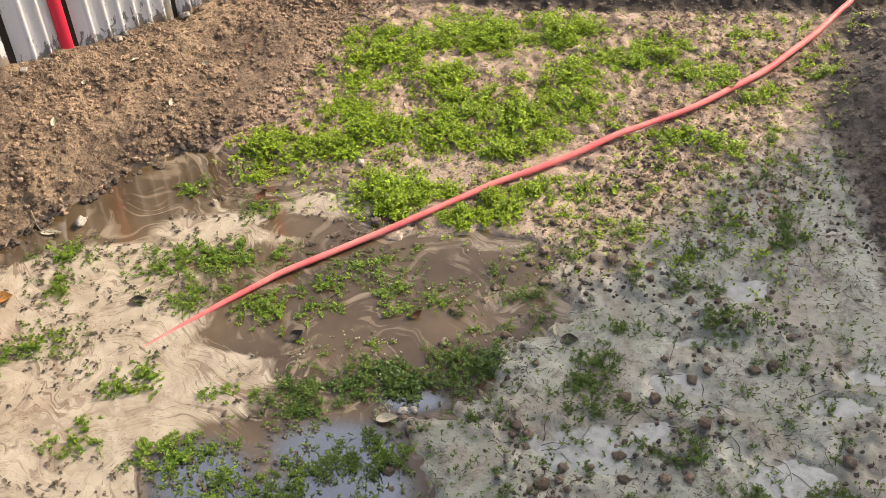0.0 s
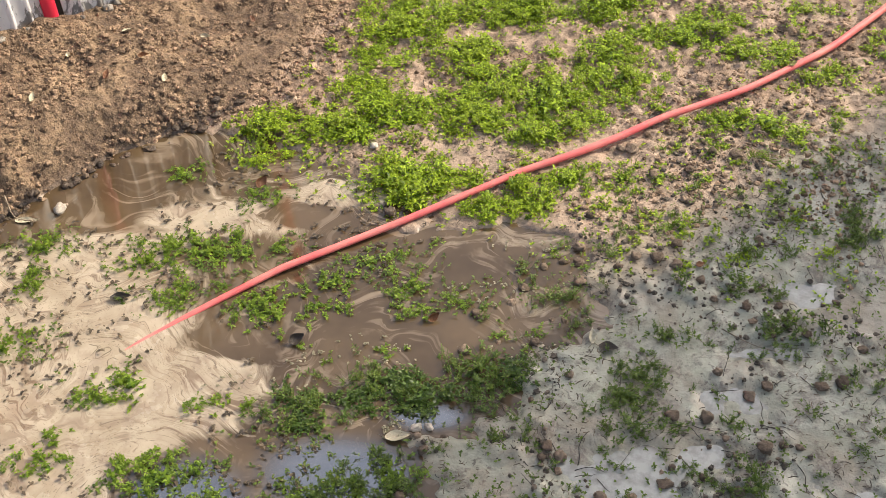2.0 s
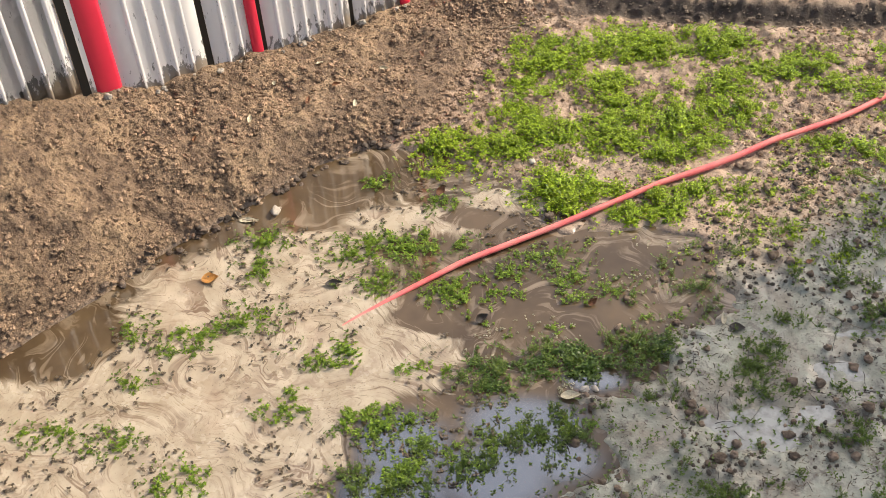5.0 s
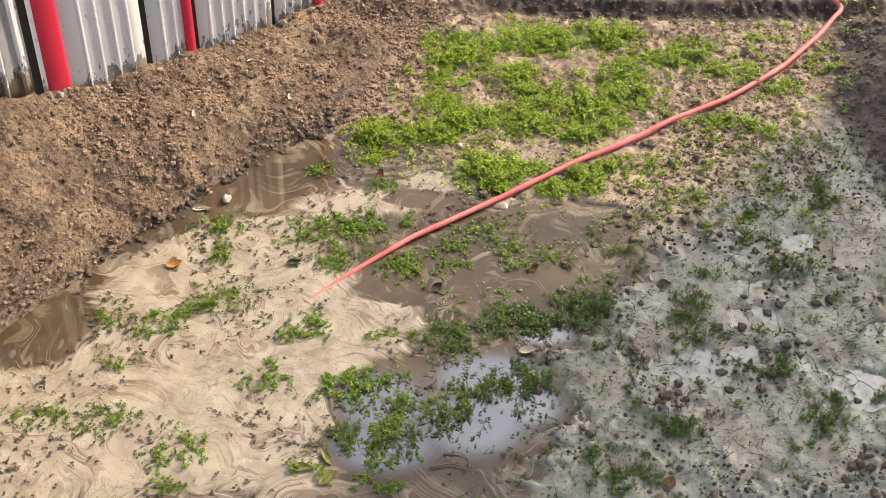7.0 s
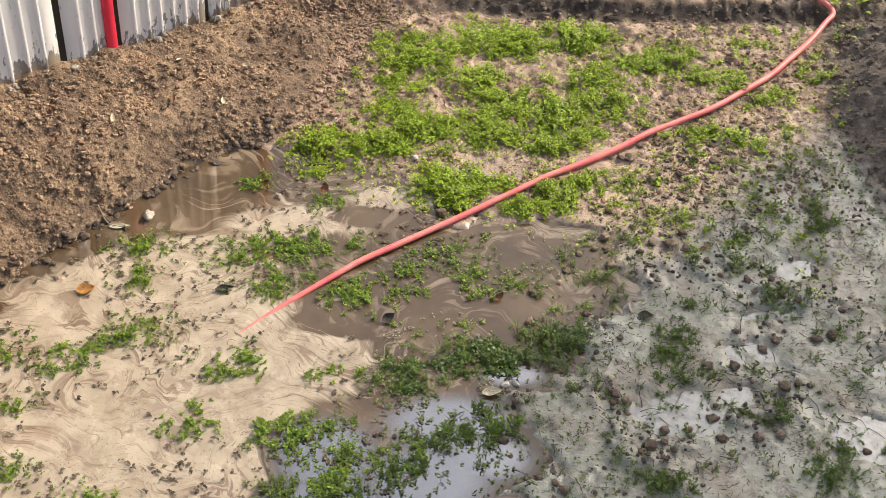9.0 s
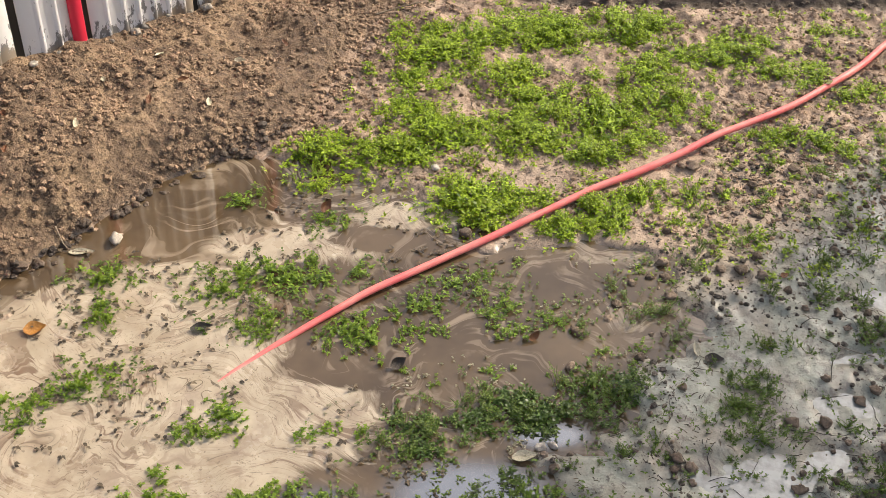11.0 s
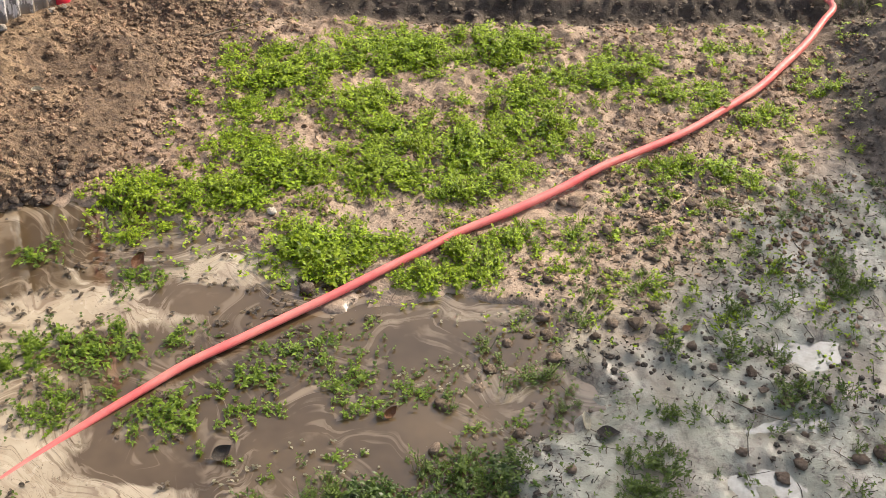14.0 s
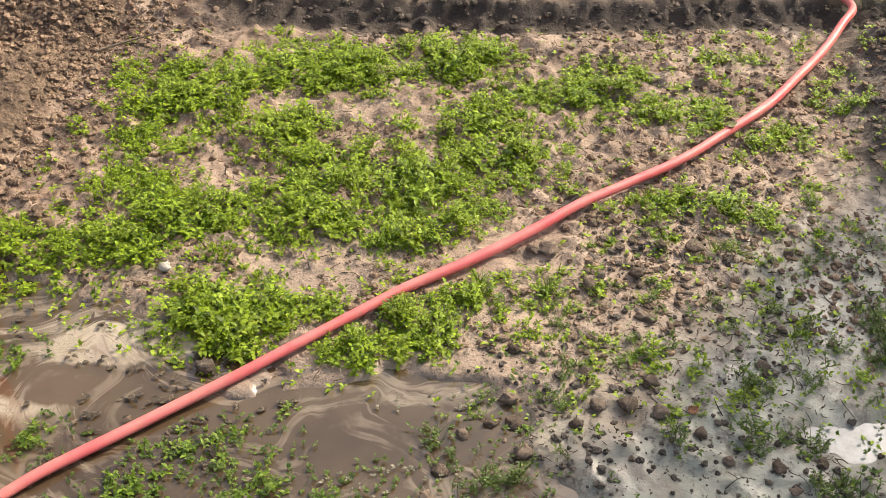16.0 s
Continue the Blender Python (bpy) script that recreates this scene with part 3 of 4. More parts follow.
def build_water():
    xs, ys = np.arange(-2.3, 2.0, 0.02), np.arange(1.6, 4.85, 0.02)
    gx, gy = np.meshgrid(xs, ys)
    nx, ny = len(xs), len(ys)
    idx = np.arange(nx * ny).reshape(ny, nx)
    quads = np.stack([idx[:-1, :-1], idx[:-1, 1:], idx[1:, 1:], idx[1:, :-1]], -1).reshape(-1, 4)
    co = np.stack([gx, gy, np.full_like(gx, WATER_Z)], -1).reshape(-1, 3)
    me = mesh_of("puddle_water", co, quads.tolist(), WATER)
    froth = ramp(patch_level(gx, gy, FROTH), -0.25, 0.35)
    open_ = ramp(patch_level(gx, gy, OPEN), -0.15, 0.3)
    # where the small pools get their painted sky reflection
    sky_glare = ramp(patch_level(gx, gy, SMALL), -1.0, -0.5)
    clear = np.maximum(ramp(patch_level(gx, gy, CLEAR), -0.25, 0.5), 0.45 * sky_glare)
    froth = np.clip(0.3 + froth * 0.6 - 0.75 * open_ - 1.2 * ramp(patch_level(gx, gy, CLEAR), -0.45, 0.35) - sky_glare, 0, 1)
    for name, v in (("froth", froth), ("clear", clear), ("sky_glare", sky_glare)):
        a = me.attributes.new(name, "FLOAT", "POINT")
        a.data.foreach_set("value", v.astype(np.float32).ravel())
    return tagged(new("puddle_water", me), "shallow muddy water with tan froth swirls", "water", kind="structure")


# froth drifts over the flooded side; open brown water lies along the bank
FROTH = [(-0.97, 3.16, 0.56, 0.48), (-0.67, 2.74, 0.61, 0.39), (-1.16, 3.48, 0.31, 0.19), (-0.90, 3.72, 0.36, 0.11), (-1.30, 2.51, 0.61, 0.40),
         (-0.45, 3.28, 0.31, 0.19), (-0.68, 3.98, 0.31, 0.08), (-0.32, 4.25, 0.20, 0.07)]
OPEN = [(-1.03, 4.13, 0.29, 0.11), (-1.24, 3.89, 0.20, 0.09), (-1.44, 3.61, 0.14, 0.11), (-0.43, 4.09, 0.16, 0.06), (-0.56, 3.83, 0.22, 0.07),
        (-1.72, 2.87, 0.27, 0.23), (-0.29, 3.54, 0.24, 0.08), (0.23, 4.08, 0.31, 0.10), (0.19, 3.73, 0.41, 0.16), (-0.10, 3.66, 0.20, 0.09)]
build_ground()
build_water()


def ground_z(x, y):
    return float(masks(np.array([float(x)]), np.array([float(y)]))[0][0])


# ---- shade: a plain house added beyond the field, outside the view, to cast it ----
def build_shade_house():
    house = thing("house", "unseen plain two-storey house added beyond the field to cast shade", "house", (0, 0, 0))
    # its eaves run along the line of the shade's edge, drawn back towards the sun
    sx, sy = 0.48, 0.877
    px, py = sy, -sx
    back = 7.85 / math.tan(SUN_EL)
    cx = 0.61 - 4.5 * sx + 0.25 * px + back * SUN_AZ[0]
    cy = 4.05 - 4.5 * sy + 0.25 * py + back * SUN_AZ[1]

    def box(name, a, b, c, d, z0, z1, mat):
        pts = []
        for z in (z0, z1):
            for u, v in ((a, c), (b, c), (b, d), (a, d)):
                pts.append((cx + px * u + sx * v, cy + py * u + sy * v, z))
        faces = [(0, 3, 2, 1), (4, 5, 6, 7), (0, 1, 5, 4), (1, 2, 6, 5), (2, 3, 7, 6), (3, 0, 4, 7)]
        return part(name, mesh_of(name, pts, faces, mat, False), house)
    box("wall", 0.0, 10, 0, 14, -0.2, 7.6, PLASTER)
    box("roof", -0.25, 10.3, -0.3, 14.3, 7.6, 7.85, CLOD_GREY)
    return house


build_shade_house()


# ---- fence ----
def sheet_mesh(name, y0, y1, ribs, material, depth=0.0085, red=False):
    """A sheet along the fence line from y0 to y1 with raised ribs at the given places."""
    k = math.sqrt(1 + FENCE_SLOPE ** 2)
    prof = [(y0, 0.0)]
    for r in ribs:
        prof += [(r + 0.0095 * s, depth * d) for s, d in ((-1.4, 0.0), (-1.15, 0.0), (-0.95, 0.25), (-0.55, 0.82), (0.0, 1.0), (0.55, 0.82), (0.95, 0.25), (1.15, 0.0), (1.4, 0.0))]
    prof.append((y1, 0.0))
    if red:
        mid, half = (y0 + y1) / 2, (y1 - y0) / 2
        prof = [(y0, 0.004), (y0 + 0.3 * half, 0.012), (mid, 0.014), (y1 - 0.3 * half, 0.012), (y1, 0.004)]
    levels = (0.0, 0.06, 0.15, 0.5, 1.9)
    verts, faces = [], []
    base = float(bank_top((y0 + y1) / 2)) - 0.05
    out = (1 / k, -FENCE_SLOPE / k)
    wob = random.uniform(-0.004, 0.004)
    for back in (0, 1):
        for z in levels:
            for y, d in prof:
                dd = d - (0.0025 if back else 0) + wob
                zz = z + (0 if z else random.uniform(-0.012, 0.012))
                verts.append((fence_x(y) + out[0] * dd, y + out[1] * dd, zz))
    n, rows = len(prof), len(levels)
    off = n * rows
    for r in range(rows - 1):
        for i in range(n - 1):
            a, b, c, d = r * n + i, r * n + i + 1, (r + 1) * n + i + 1, (r + 1) * n + i
            faces.append((a, b, c, d))
            faces.append((off + a, off + d, off + c, off + b))
    for i in range(n - 1):
        top = (rows - 1) * n
        faces.append((top + i, top + i + 1, off + top + i + 1, off + top + i))
        faces.append((i, off + i, off + i + 1, i + 1))
    for r in range(rows - 1):
        a, b = r * n, (r + 1) * n
        faces.append((a, b, off + b, off + a))
        a, b = r * n + n - 1, (r + 1) * n + n - 1
        faces.append((a, off + a, off + b, b))
    me = mesh_of(name, verts, faces, material, bool(ribs) or red)
    return me, base


def build_fence():
    fence = thing("fence", "white corrugated metal sheet fence with red and black strips", "fence")

    def add(name, y0, y1, ribs, mat, red=False, label=""):
        me, base = sheet_mesh(name, y0, y1, ribs, mat, red=red)
        ob = part(name, me, fence, label)
        ob.location.z = base

    white, red, black = [], [], []
    white += [(3.801, 3.822, ()), (3.924, 4.290, (4.013, 4.082, 4.156, 4.226)), (4.319, 4.495, (4.387, 4.449)),
              (4.565, 4.976, (4.631, 4.696, 4.754, 4.815, 4.875, 4.935)), (4.999, 5.240, (5.053, 5.100, 5.151, 5.202)), (5.292, 5.317, ())]
    red += [(3.823, 3.923), (4.495, 4.546), (5.240, 5.292)]
    black += [(3.766, 3.800), (4.291, 4.318), (4.547, 4.564), (4.976, 4.998)]
    y = 3.764
    for step in range(3):
        white.append((y - 0.5, y, tuple(y - 0.03 - 0.083 * i for i in range(6))))
        black.append((y - 0.535, y - 0.5015))
        white.append((y - 0.8, y - 0.536, tuple(y - 0.57 - 0.083 * i for i in range(3))))
        red.append((y - 0.87, y - 0.8015))
        y -= 0.872
    for a, b, ribs in white:
        add("corrugated_panel", a, b, ribs, WHITE, label="white painted panel with grime along its bottom")
    for a, b in red:
        add("red_strip", a, b, (), RED, True, "bright red painted strip")
    for a, b in black:
        add("black_seam", a, b, (), BLACK, False, "black seam strip between the panels")
    return fence


build_fence()


# ---- hose ----
def sweep(points, radius, material, name, sides=14, ribs=0, squash=1.0, step=0.02):
    pts = [Vector(p) for p in points]
    line = []
    for i in range(len(pts) - 1):
        p0, p1, p2, p3 = pts[max(i - 1, 0)], pts[i], pts[i + 1], pts[min(i + 2, len(pts) - 1)]
        n = max(2, int((p2 - p1).length / step))
        for k in range(n):
            t = k / n
            line.append(0.5 * ((2 * p1) + (p2 - p0) * t + (2 * p0 - 5 * p1 + 4 * p2 - p3) * t * t + (3 * p1 - p0 - 3 * p2 + p3) * t ** 3))
    line.append(pts[-1])
    verts, faces = [], []
    for i, p in enumerate(line):
        d = (line[min(i + 1, len(line) - 1)] - line[max(i - 1, 0)]).normalized()
        side = d.cross(Vector((0, 0, 1))).normalized()
        up = side.cross(d)
        r = radius(i / (len(line) - 1)) if callable(radius) else radius
        for k in range(sides):
            a = 2 * math.pi * k / sides
            rr = r * (1 + (0.035 * math.cos(a * ribs) if ribs else 0))
            verts.append(p + side * (rr * math.cos(a)) + up * (rr * squash * math.sin(a)))
    for i in range(len(line) - 1):
        for k in range(sides):
            a, b = i * sides + k, i * sides + (k + 1) % sides
            faces.append((a, b, b + sides, a + sides))
    faces.append(tuple(range(sides - 1, -1, -1)))
    faces.append(tuple(range(len(verts) - sides, len(verts))))
    return mesh_of(name, verts, faces, material)


HOSE_WAY = [(-1.002, 2.642), (-0.869, 2.941), (-0.782, 3.118), (-0.683, 3.342), (-0.590, 3.507), (-0.510, 3.628), (-0.420, 3.755), (-0.355, 3.845), (-0.250, 3.970), (-0.150, 4.090), (-0.060, 4.190), (0.050, 4.320), (0.145, 4.435), (0.240, 4.550), (0.355, 4.665), (0.490, 4.813), (0.595, 4.945), (0.710, 5.070), (0.840, 5.213), (0.950, 5.365), (1.065, 5.535), (1.140, 5.680), (1.220, 5.840), (1.280, 6.000), (1.315, 6.120), (1.236, 6.203), (1.166, 6.278), (1.106, 6.376), (1.093, 6.773), (1.170, 7.579), (1.360, 9.032)]


def hose_gap(x, y):
    """Distance from the line of the hose in the plan."""
    best = 9.0
    for (ax, ay), (bx, by) in zip(HOSE_WAY, HOSE_WAY[1:]):
        dx, dy = bx - ax, by - ay
        k = min(1.0, max(0.0, ((x - ax) * dx + (y - ay) * dy) / (dx * dx + dy * dy)))
        best = min(best, math.hypot(x - ax - k * dx, y - ay - k * dy))
    return best


def build_hose():
    sink = [-0.05, -0.028, -0.0226, -0.0215, -0.018, -0.01, 0.002, 0.006, 0.01]
    pts = []
    for i, (x, y) in enumerate(HOSE_WAY):
        z = ground_z(x, y) + 0.019
        if i < len(sink):
            z = sink[i]
        elif 5.5 < y < 6.1:
            z = max(z, np.interp(y, [5.5, 5.8, 6.1], [0.025, 0.05, 0.085]))
        pts.append((x, y, z))
    for _ in range(2):
        zs = [p[2] for p in pts]
        pts = [(x, y, z if k < 5 or k + 1 == len(pts) else max(z - 0.004, 0.25 * zs[k - 1] + 0.5 * z + 0.25 * zs[k + 1])) for k, (x, y, z) in enumerate(pts)]
    me = sweep(pts, lambda t: 0.0132 * float(np.interp(t, [0.0, 0.14, 0.26], [0.78, 0.84, 1.0])) * (1 + 0.05 * math.sin(40 * t)), HOSE, "hose", 18, 6, 0.92, 0.02)
    return tagged(new("hose", me), "coral red rubber water hose lying across mud", "hose")


build_hose()


# ---- clover and weeds ----
def leaflet(verts, faces, base, way, side, up, length, width, fold):
    """A small folded oval blade of four triangles each side."""
    n = len(verts)
    tip = base + way * (1.08 * length) + up * (-0.14 * length)
    m1, m2 = base + way * (0.45 * length) + up * (0.05 * length), base + way * (0.8 * length)
    verts += [base, m1, m2, tip,
              base + way * (0.4 * length) + side * (0.5 * width) + up * fold, base + way * (0.74 * length) + side * (0.34 * width) + up * fold,
              base + way * (0.4 * length) - side * (0.5 * width) + up * fold, base + way * (0.74 * length) - side * (0.34 * width) + up * fold]
    faces += [(n, n + 1, n + 4), (n + 1, n + 2, n + 5, n + 4), (n + 2, n + 3, n + 5), (n, n + 6, n + 1), (n + 1, n + 6, n + 7, n + 2), (n + 2, n + 7, n + 3)]


def unit(a, tilt):
    return Vector((math.cos(a) * math.cos(tilt), math.sin(a) * math.cos(tilt), math.sin(tilt)))


def stem_piece(verts, faces, a, b, r):
    d = (b - a).normalized()
    s = d.orthogonal().normalized()
    t = d.cross(s)
    n = len(verts)
    for p, k in ((a, 1.0), (b, 0.7)):
        for i in range(3):
            g = 2.094 * i
            verts.append(p + (s * math.cos(g) + t * math.sin(g)) * (r * k))
    faces += [(n + i, n + (i + 1) % 3, n + 3 + (i + 1) % 3, n + 3 + i) for i in range(3)]


def clump_meshes(name, rng, stems, radius, height, size, grass=0, slim=False):
    lv, lf, sv, sf = [], [], [], []
    for _ in range(stems):
        a = rng.uniform(0, 6.283)
        r = radius * min(1.7, abs(rng.gauss(0, 0.62)))
        lean = unit(a + rng.uniform(-0.6, 0.6), rng.uniform(0.35, 1.45))
        foot = Vector((math.cos(a) * r * 0.8, math.sin(a) * r * 0.8, -0.006))
        reach = height * rng.uniform(0.3, 1.15) * (1.15 - 0.5 * min(1.2, r / radius))
        top = foot + lean * reach
        stem_piece(sv, sf, foot, top, 0.0009)
        for node in range(rng.choice((2, 3, 3))):
            p = foot + (top - foot) * (1 - 0.28 * node)
            spin = rng.uniform(0, 6.283)
            tilt = rng.uniform(-0.25, 0.6)
            for k in range(3 if not slim else 2):
                w = unit(spin + k * (2.1 if not slim else 3.0) + rng.uniform(-0.2, 0.2), tilt)
                s = w.cross(Vector((0, 0, 1))).normalized()
                u = s.cross(w)
                ln = size * rng.uniform(0.55, 1.35)
                leaflet(lv, lf, p, w, s, u, ln, ln * (0.56 if not slim else 0.34), ln * rng.uniform(0.0, 0.14))
    for _ in range(grass):
        a = rng.uniform(0, 6.283)
        p = Vector((math.cos(a), math.sin(a), 0)) * (radius * rng.random() * 0.6)
        w = unit(rng.uniform(0, 6.283), rng.uniform(0.5, 1.35))
        s = w.orthogonal().normalized()
        ln, n = height * rng.uniform(0.7, 1.5), len(lv)
        q = p + w * ln * 0.6
        e = p + w * ln + Vector((w.x, w.y, -0.5)) * ln * 0.12
        lv += [p - s * 0.0011, p + s * 0.0011, q - s * 0.001, q + s * 0.001, e]
        lf += [(n, n + 1, n + 3, n + 2), (n + 2, n + 3, n + 4)]
    return lv, lf, sv, sf


def make_kind(name, label, seed, count, material, group, **shape):
    """Several different plants of one kind, kept as patterns to copy."""
    made = []
    for k in range(count):
        rng = random.Random(seed + k)
        lv, lf, sv, sf = clump_meshes(name, rng, **shape)
        base = thing(name, label, "plant", (0, 0, -5), group)
        part("foliage", mesh_of("foliage", lv, lf, material), base)
        part("stalk", mesh_of("stalk", sv, sf, STEM), base, kind="stuff")
        made.append(base)
    return made


def make_sprigs(name, label, seed, count, material):
    made = []
    for k in range(count):
        rng = random.Random(seed + k)
        lv, lf, sv, sf = [], [], [], []
        for _ in range(rng.choice((1, 1, 2, 3))):
            p = Vector((rng.uniform(-0.012, 0.012), rng.uniform(-0.012, 0.012), -0.004))
            lean = unit(rng.uniform(0, 6.283), rng.uniform(0.7, 1.4))
            spin = rng.uniform(0, 3.14)
            for node in range(rng.choice((3, 4, 4, 5))):
                lean = (lean + Vector((rng.uniform(-0.2, 0.2), rng.uniform(-0.2, 0.2), 0.05))).normalized()
                q = p + lean * rng.uniform(0.009, 0.016)
                stem_piece(sv, sf, p, q, 0.0011)
                p = q
                if node:
                    for side in (0, 3.14):
                        w = unit(spin + side + rng.uniform(-0.3, 0.3), rng.uniform(0.1, 0.8))
                        s = w.cross(Vector((0, 0, 1))).normalized()
                        ln = rng.uniform(0.009, 0.017)
                        leaflet(lv, lf, p, w, s, s.cross(w), ln, ln * 0.45, ln * 0.08)
                    spin += 1.4
        base = thing(name, label, "plant", (0, 0, -5), "upright sprigs on the mud")
        part("foliage", mesh_of("foliage", lv, lf, material), base)
        part("stalk", mesh_of("stalk", sv, sf, STEM), base, kind="stuff")
        made.append(base)
    return made


def drop_things(obs):
    for ob in obs:
        for o in (*ob.children_recursive, ob):
            bpy.data.objects.remove(o)


def sow(kind, x, y, size, rng, lift=0.0):
    if hose_gap(x, y) < 0.024 + 0.022 * size:
        return None
    ob = rng.choice(kind)
    z = max(ground_z(x, y), WATER_Z + 0.002) + lift
    m = Matrix.Translation((x, y, z)) @ Euler((rng.uniform(-0.12, 0.12), rng.uniform(-0.12, 0.12), rng.uniform(0, 6.283))).to_matrix().to_4x4()
    return copy_thing(ob, m @ Matrix.Diagonal((size * rng.uniform(0.8, 1.35), size * rng.uniform(0.7, 1.1), size * rng.uniform(0.75, 1.2), 1)))


def fill(patches, kind, spacing, rng, size=1.0, spread=1.0, keep=1.0):
    c, s = math.cos(PATCH_TURN), math.sin(PATCH_TURN)
    for px, py, a, b in patches:
        n = max(1, round(math.pi * a * b / spacing ** 2 * keep))
        for _ in range(n):
            r, g = math.sqrt(rng.random()) * spread, rng.uniform(0, 6.283)
            u, v = a * r * math.cos(g), b * r * math.sin(g)
            sow(kind, px + u * c - v * s, py + u * s + v * c, size * rng.uniform(0.7, 1.2) * (1.1 - 0.35 * r), rng)


def build_weeds():
    rng = random.Random(11)
    lush = make_kind("clover_clump", "dense bright green clover clump growing in mud", 100, 5, LEAF_SUN, "clover on the lit mud",
                     stems=30, radius=0.06, height=0.066, size=0.0155, grass=8)
    low = make_kind("clover_sprig", "low sparse green clover sprig on silt", 200, 5, LEAF_SUN, "clover on the lit mud",
                    stems=12, radius=0.055, height=0.04, size=0.013, grass=8)
    wet = make_kind("clover_tuft", "green clover tuft standing in muddy water", 300, 6, LEAF_MID, "clover in the puddles",
                    stems=10, radius=0.066, height=0.036, size=0.0155, grass=4)
    deep = make_kind("shaded_clover", "clover tuft in wet shaded mud, its green darkened as by shade", 400, 5, LEAF_SHADE_TONE, "clover in the shade",
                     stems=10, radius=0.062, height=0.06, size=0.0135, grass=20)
    tufts = make_kind("grass_tuft", "small tuft of fine green grass blades on lit mud", 450, 5, LEAF_MID, "grass on the lit mud",
                      stems=4, radius=0.035, height=0.05, size=0.0125, grass=22)
    sodden = make_kind("sodden_clover", "dark green clover lying in the dark puddle", 470, 5, LEAF_SODDEN, "clover in the puddles",
                       stems=12, radius=0.066, height=0.034, size=0.0165, grass=2)
    fill(LUSH, lush, 0.06, rng, 0.9, 1.12)
    fill(LUSH + MEADOW, tufts, 0.14, rng, 0.9, 1.4)
    fill(LUSH, low, 0.1, rng, 0.9, 1.5)
    fill(MEADOW, low, 0.05, rng, 0.95, 1.3)
    fill(MEADOW, lush, 0.09, rng, 0.7)
    fill(SPARSE, low, 0.075, rng, 0.7, 1.5)
    fill(SPARSE, tufts, 0.06, rng, 0.8, 1.5)
    fill(WET, wet, 0.046, rng, 0.85, 1.35)
    fill(OPEN[-3:], wet, 0.13, rng, 0.6, 1.2)
    fill(LEFT, wet, 0.05, rng, 0.75, 1.35)
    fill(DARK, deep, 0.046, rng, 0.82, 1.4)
    fill(STRIP, sodden, 0.044, rng, 0.8, 1.3)
    fill(PUDDLE_CLOVER, wet, 0.05, rng, 0.8, 1.15)
    # loose sprigs across the meadow and the trodden mud
    for _ in range(150):
        x, y = rng.uniform(-0.85, 1.3), rng.uniform(4.35, 6.1)
        if y > bund_y(x) - 0.08 or x < foot_x(y) + 0.08:
            continue
        if vnoise(np.array(x), np.array(y), 0.3, 77) > 0.45 + 0.2 * (x > 0.6):
            sow(low, x, y, rng.uniform(0.4, 0.85), rng)
    for _ in range(150):
        x, y = rng.uniform(0.3, 1.8), rng.uniform(2.6, 5.2)
        if x < 0.3 + 0.55 * (y - 4.0) or x > ridge_x(y) + 0.1:
            continue
        sow(deep, x, y, rng.uniform(0.3, 0.6), rng)
    # single upright sprigs with a few pairs of leaves
    tall = make_sprigs("upright_sprig", "thin upright weed sprig with a few small leaves", 500, 6, LEAF_SHADE_TONE)
    for px, py, a, b in DARK:
        for _ in range(3):
            sow(tall, px + rng.gauss(0, 1.1 * a), py + rng.gauss(0, 1.1 * b), rng.uniform(0.5, 1.0), rng)
    for _ in range(170):
        x, y = rng.uniform(0.3, 1.9), rng.uniform(2.6, 5.2)
        if x > 0.35 + 0.5 * (y - 4.0) and x < ridge_x(y):
            sow(tall, x, y, rng.uniform(0.4, 0.95), rng)
    drop_things(sodden + tufts + lush + low + wet + deep + tall)


build_weeds()


def scatter_leaves(name, label, spots, material, size, kind="stuff", floor=-0.002, lay=0.15):
    """Many small loose leaves and seedlings in one mesh."""
    rng = random.Random(len(spots))
    lv, lf = [], []
    for x, y, z in spots:
        for k in range(rng.choice((2, 3, 3, 4))):
            w = unit(rng.uniform(0, 6.283), rng.uniform(-0.1, lay + 0.4))
            s = w.cross(Vector((0, 0, 1))).normalized()
            ln = size * rng.uniform(0.6, 1.3)
            leaflet(lv, lf, Vector((x, y, max(z, WATER_Z + floor) + rng.uniform(0.003, 0.014))), w, s, s.cross(w), ln, ln * 0.6, ln * 0.1)
    return tagged(new(name, mesh_of(name, lv, lf, material)), label, "plants", kind=kind)


def spots_in(rng, n, test, x0, x1, y0, y1):
    xs, ys = np.array([rng.uniform(x0, x1) for _ in range(n)]), np.array([rng.uniform(y0, y1) for _ in range(n)])
    h = masks(xs, ys)[0]
    return [(x, y, z) for x, y, z in zip(xs, ys, h) if test(x, y, z)]


